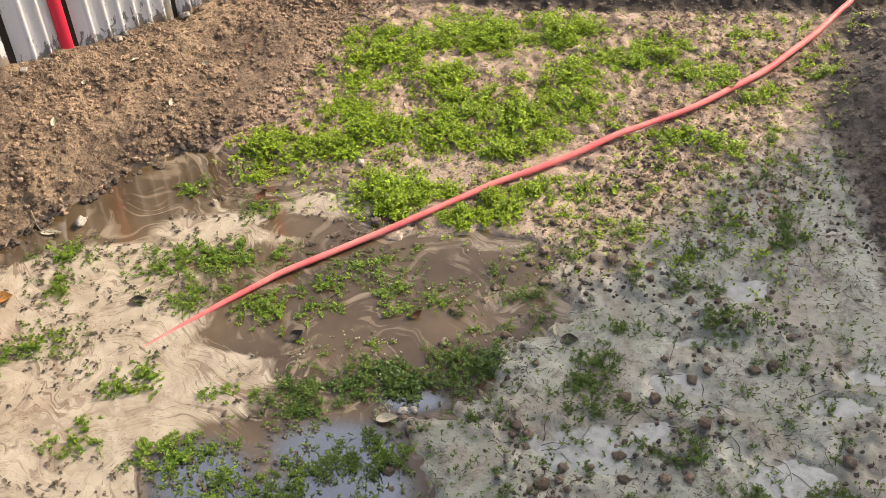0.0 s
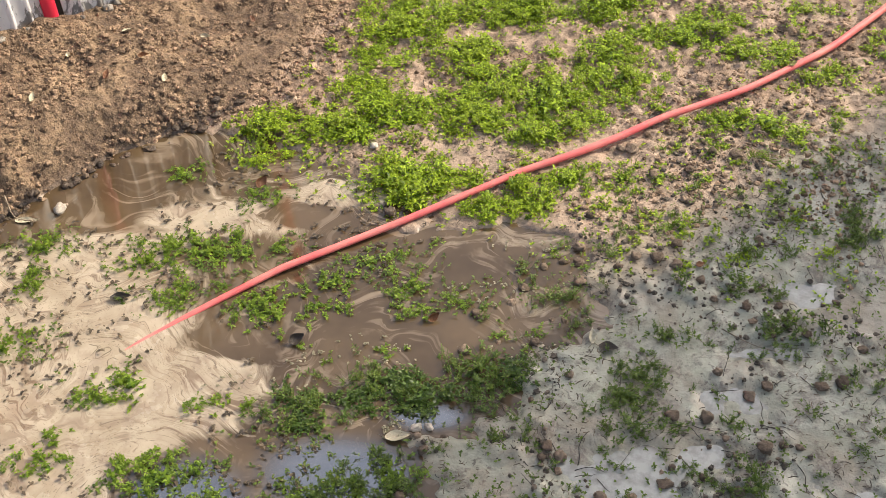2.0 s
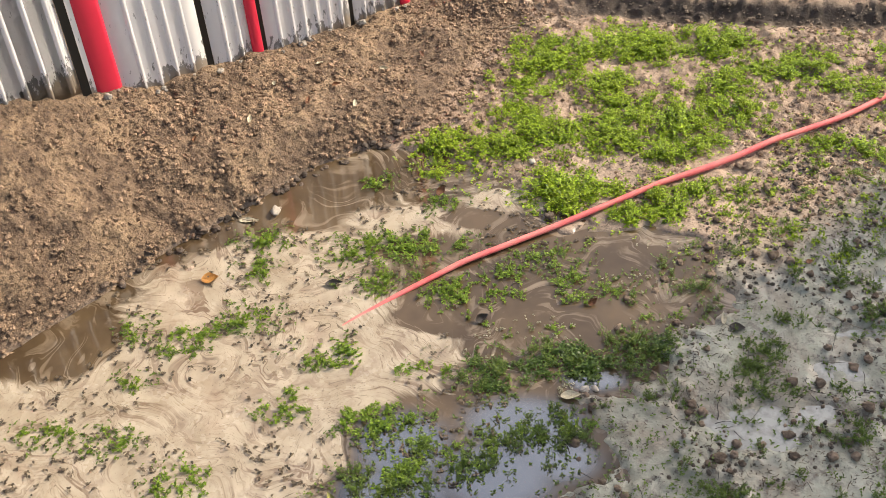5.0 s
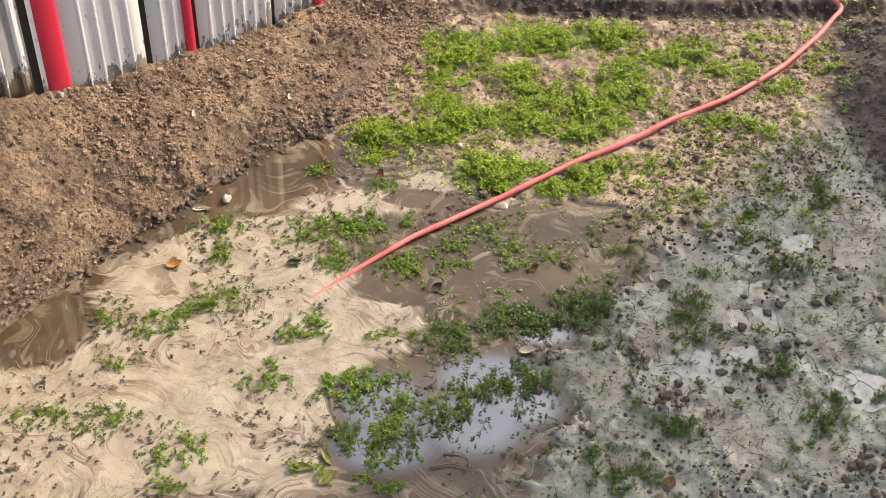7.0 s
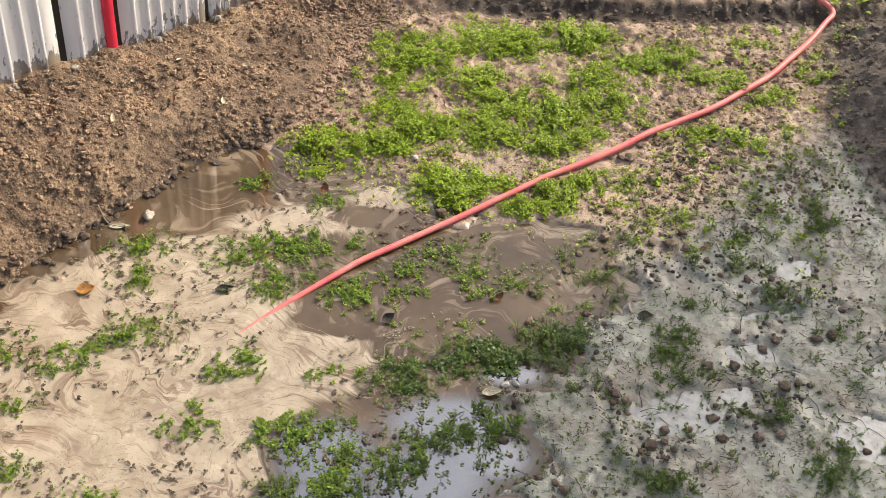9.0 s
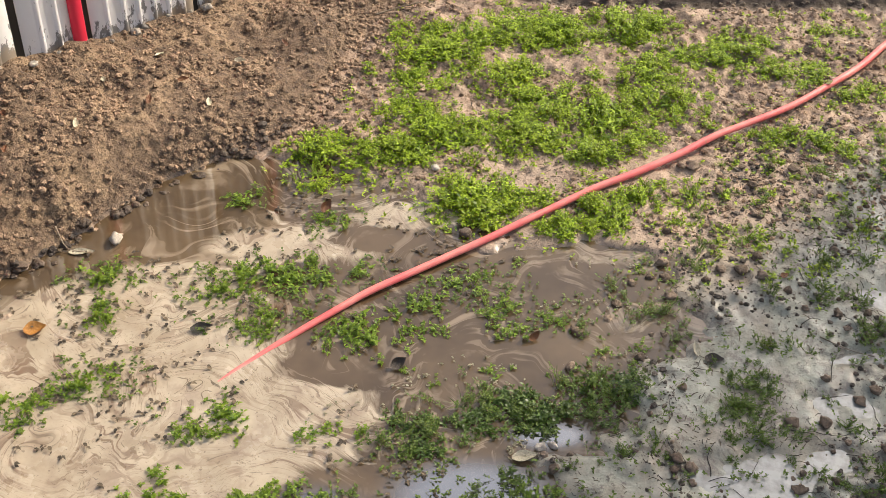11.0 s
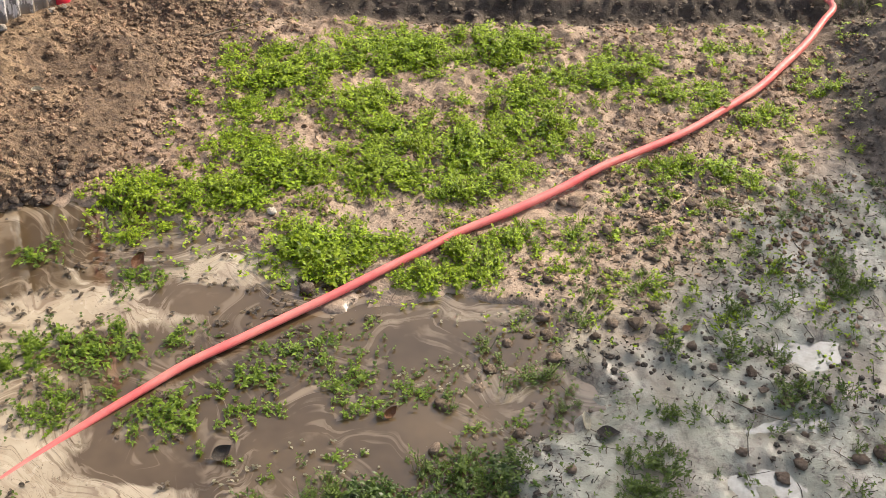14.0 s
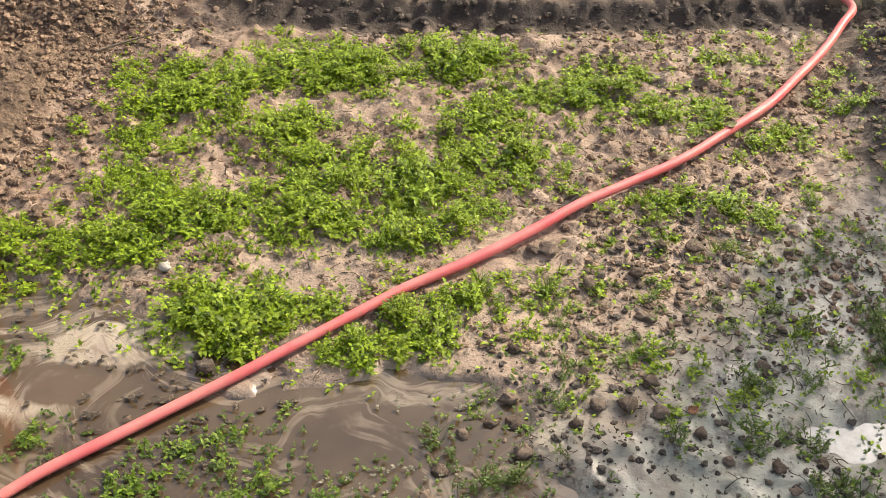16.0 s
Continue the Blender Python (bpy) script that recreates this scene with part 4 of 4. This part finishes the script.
def build_meadow():
    """The thin clover between the clumps, too many sprigs to count."""
    rng = random.Random(44)
    every = LUSH + MEADOW
    kinds = [clump_meshes("", random.Random(900 + k), stems=8, radius=0.05, height=0.034, size=0.0135, grass=6) for k in range(8)]
    lv, lf, sv, sf = [], [], [], []
    for x, y, z in spots_in(rng, 2400, lambda x, y, z: hose_gap(x, y) > 0.04 and foot_x(y) + 0.07 < x and y < bund_y(x) - 0.02, -0.9, 1.4, 4.25, 6.2):
        level = float(patch_level(np.array(x), np.array(y), every))
        if rng.random() > 0.05 + 0.85 * max(0.0, 1 + 0.6 * min(0.0, level)) * float(ramp(fbm(np.array(x), np.array(y), 0.2, 2, 79), 0.36, 0.62)):
            continue
        k = rng.uniform(0.45, 0.95)
        m = Matrix.Translation((x, y, z)) @ Matrix.Rotation(rng.uniform(0, 6.283), 4, "Z") @ Matrix.Diagonal((k, k, k, 1))
        a, b, c, d = rng.choice(kinds)
        n, o = len(lv), len(sv)
        lv += [m @ p for p in a]
        lf += [tuple(i + n for i in f) for f in b]
        sv += [m @ p for p in c]
        sf += [tuple(i + o for i in f) for f in d]
    cover = tagged(new("meadow_clover", mesh_of("meadow_clover", lv, lf, LEAF_SUN)), "thin green clover sprigs between the clumps", "plants", kind="stuff")
    part("stalk", mesh_of("stalk", sv, sf, STEM), cover, kind="stuff")


build_meadow()


def build_seedlings():
    rng = random.Random(5)
    n1 = lambda x, y: float(vnoise(np.array(x), np.array(y), 0.25, 78))
    every = LUSH + MEADOW

    def near(x, y, patches):
        return float(patch_level(np.array(x), np.array(y), patches))
    meadow = spots_in(rng, 13000, lambda x, y, z: hose_gap(x, y) > 0.024 and y < bund_y(x) - 0.03 and x > foot_x(y) + 0.05 and rng.random() < 0.16 + 0.75 * max(0.0, 1 + 0.8 * min(0, near(x, y, every))) * n1(x, y), -0.9, 1.45, 4.2, 6.2)
    scatter_leaves("clover_seedlings", "tiny clover seedlings spread over damp silt", meadow, LEAF_SUN, 0.0125)
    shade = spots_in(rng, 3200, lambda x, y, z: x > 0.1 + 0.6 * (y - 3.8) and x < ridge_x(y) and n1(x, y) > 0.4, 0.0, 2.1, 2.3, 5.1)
    scatter_leaves("shade_seedlings", "tiny seedlings in trodden mud, their green darkened as by shade", shade, LEAF_SHADE_TONE, 0.0105)
    flood = spots_in(rng, 8000, lambda x, y, z: z < WATER_Z + 0.004 and x < 0.35 and hose_gap(x, y) > 0.03 and rng.random() < 1.3 * float(ramp(near(x, y, WET + LEFT + DARK), -1.7, -0.1)) and n1(x, y) > 0.35, -1.7, 0.4, 2.1, 4.3)
    afloat = spots_in(rng, 1900, lambda x, y, z: z < WATER_Z + 0.002 and x < 0.1 and hose_gap(x, y) > 0.03 and n1(x, y) > rng.uniform(0.2, 0.7) and near(x, y, OPEN) < 0.1, -1.7, 0.2, 2.1, 4.3)
    scatter_leaves("floating_litter", "dark bits of rotten leaf afloat on froth", afloat, LITTER, 0.0155, lay=-0.35)
    bits = spots_in(rng, 9000, lambda x, y, z: near(x, y, PALE_BITS) > -0.25 and hose_gap(x, y) > 0.03 and rng.random() < 0.16, -0.7, 0.8, 3.2, 4.4)
    scatter_leaves("pale_leaf_bits", "pale dead leaf bits afloat at the puddle edge", bits, PALE_BIT, 0.0095, lay=-0.3)
    scatter_leaves("floating_leaflets", "small green leaflets afloat on froth", flood, LEAF_SHADE_TONE, 0.0115, lay=-0.1)


build_seedlings()


# ---- clods, stones and crumbs ----
def lump_data(rng, flat=0.75, sub=2, rough=0.22):
    bm = bmesh.new()
    bmesh.ops.create_icosphere(bm, subdivisions=sub, radius=1.0)
    off = Vector((rng.uniform(0, 50), rng.uniform(0, 50), rng.uniform(0, 50)))
    for v in bm.verts:
        k = 1 + rough * noise.noise(v.co * 1.3 + off) * 2 + rough * noise.noise(v.co * 3.1 + off)
        v.co *= k
    # broken faces
    for _ in range(9):
        d = Vector((rng.gauss(0, 1), rng.gauss(0, 1), rng.gauss(0, 0.8))).normalized()
        cut = rng.uniform(0.68, 0.95)
        for v in bm.verts:
            over = v.co.dot(d) - cut
            if over > 0:
                v.co -= d * (over * 0.92)
    for v in bm.verts:
        v.co *= 1.04 + 0.16 * noise.noise(v.co * 3.7 + off) + 0.1 * noise.noise(v.co * 8 + off)
        v.co.z *= flat
    verts = [v.co.copy() for v in bm.verts]
    faces = [tuple(v.index for v in f.verts) for f in bm.faces]
    bm.free()
    return verts, faces


def lump_mesh(name, rng, material, flat=0.75):
    v, f = lump_data(rng, flat, 3, 0.3)
    return mesh_of(name, v, f, material)


def put_lump(name, label, category, me, x, y, r, rng, group="", sink=0.3):
    ob = thing(name, label, category, group=group, data=me)
    z = max(ground_z(x, y), WATER_Z - 0.006)
    ob.matrix_world = Matrix.Translation((x, y, z + r * (0.75 - sink))) @ Euler((0, 0, rng.uniform(0, 6.283))).to_matrix().to_4x4() @ Matrix.Diagonal((r * rng.uniform(0.85, 1.25), r, r * rng.uniform(0.8, 1.1), 1))
    return ob


def build_clods():
    rng = random.Random(21)
    mud = [lump_mesh("mud_clod", rng, CLOD, rng.uniform(0.42, 0.7)) for _ in range(12)]
    known = [(0.703, 3.487, 0.019), (1.010, 3.726, 0.02), (1.105, 3.757, 0.023), (1.239, 3.932, 0.017), (1.389, 3.985, 0.018), (1.445, 4.025, 0.021),
             (1.291, 3.703, 0.024), (1.763, 3.723, 0.023), (1.093, 3.927, 0.015), (0.676, 3.759, 0.014), (0.713, 4.298, 0.017), (1.602, 3.517, 0.015),
             (0.543, 4.785, 0.024), (0.508, 4.774, 0.017), (0.893, 4.874, 0.021), (0.813, 4.866, 0.018), (0.713, 4.825, 0.012), (0.654, 4.681, 0.018), (0.514, 4.424, 0.014)]
    for x, y, r in known:
        put_lump("mud_clod", "dark brown mud clod on wet trodden silt", "clod", rng.choice(mud), x, y, r, rng, "clods on the mud")
    for _ in range(900):
        x, y = rng.uniform(0.3, 2.0), rng.uniform(2.6, 5.1)
        if x < 0.3 + 0.5 * (y - 3.9) or x > ridge_x(y) or float(fbm(np.array(x), np.array(y), 0.3, 3, 27)) < rng.uniform(0.42, 0.62):
            continue
        put_lump("mud_clod", "small mud clod on wet trodden silt", "clod", rng.choice(mud), x, y, 0.005 + 0.017 * rng.random() ** 2.4, rng, "clods on the mud")
    for _ in range(40):
        x, y = rng.uniform(0.55, 1.2), rng.uniform(4.6, 5.05)
        put_lump("mud_clod", "crumbly dark clod on dry silt beside the hose", "clod", rng.choice(mud), x, y, 0.004 + 0.012 * rng.random() ** 2, rng, "clods on the mud")
    pale = lump_mesh("stone", rng, STONE, 0.65)
    for x, y, r in ((-0.324, 4.482, 0.018), (-1.231, 3.821, 0.023), (0.316, 3.421, 0.017), (0.347, 3.437, 0.014)):
        put_lump("stone", "pale worn stone half sunk in mud", "stone", pale, x, y, r, rng, sink=0.25)
    soaked = [lump_mesh("soaked_clod", rng, CLOD_WET, 0.6) for _ in range(6)]
    for _ in range(110):
        y = rng.uniform(3.15, 4.55)
        x = float(foot_x(y)) + rng.gauss(-0.015, 0.02)
        put_lump("soaked_clod", "dark soaked soil clod at the foot of the bank", "clod", rng.choice(soaked), x, y, 0.006 + 0.013 * rng.random() ** 2, rng, "soaked clods at the bank foot")
    mortar = [lump_mesh("mortar_lump", rng, MORTAR, 0.7) for _ in range(4)]
    for _ in range(18):
        y = rng.uniform(3.7, 5.25)
        put_lump("mortar_lump", "pale crumbled mortar lump at the fence foot", "rubble", rng.choice(mortar), fence_x(y) + rng.uniform(0.012, 0.05), y, 0.008 + 0.012 * rng.random() ** 2, rng, "mortar lumps at the fence")
    dark = lump_mesh("stone", rng, CLOD_GREY, 0.8)
    put_lump("stone", "dark wet stone beside the red hose", "stone", dark, -0.134, 4.210, 0.021, rng, sink=0.2)


build_clods()


def crumbs(name, label, spots, material, lo, hi, seed):
    rng = random.Random(seed)
    shapes = [lump_data(rng, rng.uniform(0.4, 0.75), 1, 0.42) for _ in range(12)]
    fine = [lump_data(rng, rng.uniform(0.4, 0.75), 2, 0.42) for _ in range(12)]
    verts, faces = [], []
    for x, y, z in spots:
        r = lo + (hi - lo) * rng.random() ** 4.5
        v, f = rng.choice(fine if r > 0.0055 else shapes)
        a = rng.uniform(0, 6.283)
        c, s, n = math.cos(a) * r, math.sin(a) * r, len(verts)
        verts += [(x + p.x * c - p.y * s, y + p.x * s + p.y * c, z + 0.28 * r + p.z * r) for p in v]
        faces += [tuple(i + n for i in q) for q in f]
    return tagged(new(name, mesh_of(name, verts, faces, material, False)), label, "soil", kind="stuff")


def build_crumbs():
    rng = random.Random(8)
    bank = spots_in(rng, 85000, lambda x, y, z: fence_x(y) + 0.02 < x < foot_x(y) + 0.03 + (y > 4.4) * 0.34 * rng.random() ** 2 and rng.random() < 0.2 + 3.6 * max(0.0, float(fbm(np.array(x), np.array(y), 0.22, 4, 61)) - 0.44) + (0.5 if x > foot_x(y) - 0.05 else 0), -2.3, -0.4, 2.4, 6.4)
    crumbs("bank_crumbs", "loose crumbs of brown soil on the bank", bank, CLOD_BROWN, 0.0025, 0.0135, 1)
    ridge = spots_in(rng, 9000, lambda x, y, z: x > ridge_x(y) - 0.03, 1.35, 2.2, 3.2, 6.2)
    crumbs("ridge_crumbs", "loose crumbs of grey soil on the ridge", ridge, CLOD_GREY, 0.003, 0.016, 2)
    bund = spots_in(rng, 9000, lambda x, y, z: y > bund_y(x) - 0.06, -0.8, 2.1, 5.6, 7.2)
    crumbs("field_crumbs", "crumbs of tilled soil on the field", bund, CLOD_GREY, 0.003, 0.013, 3)
    mud = spots_in(rng, 16000, lambda x, y, z: z > WATER_Z + 0.003 and float(fbm(np.array(x), np.array(y), 0.3, 3, 27)) > rng.uniform(0.4, 0.62) and x > 0.2 + 0.5 * (y - 3.9) and x < ridge_x(y), 0.2, 2.1, 2.4, 5.2)
    crumbs("mud_crumbs", "tiny crumbs on trodden mud", mud, MUD_CRUMB, 0.002, 0.011, 4)
    meadow = spots_in(rng, 20000, lambda x, y, z: z > WATER_Z + 0.003 and y < bund_y(x) and float(fbm(np.array(x), np.array(y), 0.25, 3, 28)) > rng.uniform(0.36, 0.6), -0.85, 1.4, 4.4, 6.0)
    crumbs("meadow_crumbs", "tiny soil crumbs between the clover", meadow, CLOD_BROWN, 0.002, 0.012, 5)


build_crumbs()


def build_plant_litter():
    """Short bits of dead stalk and leaf strewn over the mud."""
    rng = random.Random(17)
    spots = spots_in(rng, 18000, lambda x, y, z: z > WATER_Z + 0.002 and x > foot_x(y) + 0.04 and x < ridge_x(y) + 0.05 and y < bund_y(x)
                     and float(fbm(np.array(x), np.array(y), 0.22, 3, 29)) > rng.uniform(0.38, 0.62), -0.95, 2.0, 2.5, 6.0)
    verts, faces = [], []
    for x, y, z in spots:
        a, ln, w = rng.uniform(0, 6.283), rng.uniform(0.005, 0.02) * rng.choice((1, 1, 1.6)), rng.uniform(0.0006, 0.0016)
        n, bend, lift = len(verts), rng.uniform(-0.25, 0.25) * ln, rng.uniform(0.0, 0.35) * ln
        c, s = math.cos(a), math.sin(a)
        for u, v, h in ((-0.5, 0, 0), (0, bend, 0.3 * lift), (0.5, 0, lift)):
            for e in (-w, w):
                verts.append((x + u * ln * c - (v + e) * s, y + u * ln * s + (v + e) * c, z + 0.002 + h))
            verts.append((x + u * ln * c - v * s, y + u * ln * s + v * c, z + 0.0035 + h))
        for k in (0, 3):
            faces += [(n + k, n + k + 3, n + k + 5, n + k + 2), (n + k + 2, n + k + 5, n + k + 4, n + k + 1)]
    tagged(new("plant_litter", mesh_of("plant_litter", verts, faces, LITTER)), "short bits of dead stalk strewn over mud", "litter", kind="stuff")


build_plant_litter()


# ---- fallen leaves and twigs ----
def fallen_leaf(name, label, material, x, y, length, width, turn, curl=0.3, tilt=0.1, lift=0.004):
    rows, cols = 9, 5
    verts, faces = [], []
    for i in range(rows):
        t = i / (rows - 1)
        w = width * math.sin(math.pi * min(1, 0.06 + 0.94 * t) ** 0.85) * 0.5 + 0.0008
        for j in range(cols):
            s = 2 * j / (cols - 1) - 1
            z = curl * length * 0.35 * (abs(s) ** 1.5) * math.sin(math.pi * t) + curl * length * 0.25 * (2 * t - 1) ** 2
            verts.append((length * (t - 0.5), s * w, z + 0.0012 * math.sin(9 * t + 4 * s)))
    n = len(verts)
    verts += [(a, b, c - 0.0012) for a, b, c in verts]
    for i in range(rows - 1):
        for j in range(cols - 1):
            a = i * cols + j
            faces.append((a, a + cols, a + cols + 1, a + 1))
            faces.append((n + a, n + a + 1, n + a + cols + 1, n + a + cols))
    leaf = thing(name, label, "leaf")
    part("blade", mesh_of("blade", verts, faces, material), leaf)
    part("stalk", sweep([(-0.5 * length, 0, 0.25 * curl * length), (-0.62 * length, 0.004, 0.2 * curl * length), (-0.78 * length, 0.012, 0.004)], 0.0011, TWIG, "stalk", 5), leaf)
    leaf.matrix_world = Matrix.Translation((x, y, max(ground_z(x, y), WATER_Z) + lift)) @ Euler((tilt, -tilt * 0.5, turn)).to_matrix().to_4x4()
    return leaf


def twig(label, pts, r=0.003):
    me = sweep([(x, y, max(ground_z(x, y), WATER_Z) + z) for x, y, z in pts], lambda t: r * (1 - 0.5 * t), TWIG, "twig", 6)
    return tagged(new("twig", me), label, "twig")


def build_litter():
    fallen_leaf("fallen_leaf", "orange fallen leaf curled on frothy water", ORANGE_LEAF, -1.289, 3.380, 0.07, 0.05, 0.6, 0.5)
    fallen_leaf("fallen_leaf", "reddish brown dry leaf upright in shallow water", DRY_LEAF, -0.625, 4.187, 0.05, 0.035, 1.2, 0.6, 0.8, 0.012)
    fallen_leaf("fallen_leaf", "dark brown dry leaf in the brown puddle", DRY_LEAF, 0.193, 3.833, 0.042, 0.024, 0.9, 1.0, 0.9, 0.012)
    fallen_leaf("fallen_leaf", "blackened rotten leaf at the puddle edge", DARK_LEAF, -0.175, 3.592, 0.055, 0.035, 0.9, 0.7, 0.5, 0.01)
    fallen_leaf("fallen_leaf", "pale cream leaf floating on dark puddle", PALE_LEAF, 0.280, 3.367, 0.075, 0.035, 0.45, 0.35)
    fallen_leaf("fallen_leaf", "long pale yellow leaf at the foot of the bank", PALE_LEAF, -1.310, 3.732, 0.085, 0.024, 0.35, 0.2)
    fallen_leaf("fallen_leaf", "black rotten leaf on the froth", DARK_LEAF, -0.803, 3.543, 0.07, 0.03, 0.5, 0.5)
    fallen_leaf("fallen_leaf", "large olive leaf in shallow brown water", OLIVE_LEAF, -0.401, 2.549, 0.085, 0.036, 0.25, 0.35)
    fallen_leaf("fallen_leaf", "yellowed olive leaf in shallow brown water", OLIVE_LEAF, -0.289, 2.534, 0.09, 0.035, 1.0, 0.4)
    fallen_leaf("fallen_leaf", "yellowed olive leaf in shallow brown water", OLIVE_LEAF, -0.331, 2.622, 0.08, 0.03, 2.4, 0.35)
    fallen_leaf("fallen_leaf", "brown dry leaf on wet grey mud", DRY_LEAF, 0.945, 2.894, 0.055, 0.045, 1.4, 0.3)
    fallen_leaf("fallen_leaf", "black wet leaf at the waterline of the bank", DARK_LEAF, -1.592, 3.366, 0.085, 0.03, 0.3, 0.4)
    fallen_leaf("fallen_leaf", "small reddish leaf on wet mud", DRY_LEAF, 0.920, 4.338, 0.03, 0.02, 0.8, 0.3)
    fallen_leaf("fallen_leaf", "grey curled leaf beside the red hose", DARK_LEAF, 0.573, 4.965, 0.055, 0.02, 0.9, 0.5, 0.3, 0.02)
    fallen_leaf("fallen_leaf", "torn pale leaf beside dark debris", PALE_LEAF, 0.690, 3.932, 0.06, 0.02, 1.9, 0.4)
    fallen_leaf("fallen_leaf", "black rotten leaf on trodden mud", DARK_LEAF, 0.752, 3.908, 0.06, 0.035, 0.2, 0.5)
    twig("thin pale twig at the foot of the bank", [(-1.419, 3.773, 0.01), (-1.361, 3.730, 0.008), (-1.280, 3.738, 0.006)])
    twig("dry grey twig across the ditch", [(-0.813, 5.284, 0.012), (-0.733, 5.347, 0.016), (-0.654, 5.393, 0.02)], 0.004)
    twig("dark wet twig by the clear puddle", [(0.060, 2.688, 0.008), (0.134, 2.730, 0.012), (0.208, 2.724, 0.006)], 0.004)
    twig("dark wet twig by the clear puddle", [(0.091, 2.768, 0.006), (0.155, 2.790, 0.012), (0.186, 2.772, 0.005)], 0.004)
    twig("thin bent twig on grey mud", [(1.057, 4.099, 0.006), (1.150, 4.076, 0.01), (1.233, 4.080, 0.006)], 0.002)
    fallen_leaf("fallen_leaf", "small yellow-green leaf lying on the hose", OLIVE_LEAF, 0.969, 5.390, 0.034, 0.015, 0.9, 0.3, 0.15, 0.036)
    # thin dark roots and stalks lying on the shaded mud
    rng = random.Random(3)
    for _ in range(110):
        x, y = rng.uniform(0.35, 1.8), rng.uniform(2.6, 4.9)
        if x < 0.4 + 0.5 * (y - 3.9) or x > ridge_x(y):
            continue
        a, pts = rng.uniform(-0.5, 0.7) + (1.57 if rng.random() < 0.3 else 0), []
        for k in range(rng.choice((3, 4, 5))):
            pts.append((x, y, rng.uniform(0.001, 0.007)))
            a += rng.uniform(-0.6, 0.6)
            step = rng.uniform(0.015, 0.04)
            x, y = x + step * math.cos(a), y + step * math.sin(a)
        me = sweep([(px, py, max(ground_z(px, py), WATER_Z) + z) for px, py, z in pts], lambda t: 0.0014 * (1 - 0.5 * t), ROOT, "root", 4, step=0.012)
        tagged(new("root", me), "thin dark wet root lying on grey mud", "root", "roots on the mud")
    bits = [(-1.50, 4.12), (-1.34, 4.35), (-1.63, 3.89), (-1.17, 4.76), (-1.42, 4.61), (-1.06, 4.93), (-1.70, 4.02), (-1.28, 4.51), (-1.16, 4.45), (-1.53, 4.39)]
    for x, y in bits:
        fallen_leaf("fallen_leaf", "curled brown leaf on the soil bank", DRY_LEAF if rng.random() < 0.5 else PALE_LEAF, x, y, rng.uniform(0.03, 0.05), 0.018, rng.uniform(0, 6), 0.5, 0.3, 0.012)


build_litter()


# ---- seedlings of a leafy crop on the field ----
def build_crop():
    rng = random.Random(31)
    spots = [(1.37, 6.20), (1.44, 6.19), (1.41, 6.30), (1.20, 6.38), (1.53, 6.40), (1.30, 6.26), (1.51, 6.29), (1.61, 6.19), (1.36, 6.51)]
    for x, y in spots:
        plant = thing("crop_seedling", "young light green leafy seedling in dark soil", "plant", group="crop seedlings on the field")
        for k in range(rng.choice((4, 5, 6))):
            sv, sf = [], []
            a = rng.uniform(0, 6.283)
            top = unit(a, rng.uniform(0.7, 1.3)) * rng.uniform(0.05, 0.085)
            stem_piece(sv, sf, Vector((0, 0, -0.01)), top, 0.0015)
            part("stem", mesh_of("stem", sv, sf, STEM), plant)
            lv, lf = [], []
            w = unit(a, rng.uniform(-0.1, 0.7))
            s = w.cross(Vector((0, 0, 1))).normalized()
            ln = rng.uniform(0.035, 0.055)
            leaflet(lv, lf, top, w, s, s.cross(w), ln, ln * 0.75, ln * 0.12)
            part("leaf", mesh_of("leaf", lv, lf, LEAF_SUN), plant)
        plant.matrix_world = Matrix.Translation((x, y, ground_z(x, y)))


build_crop()
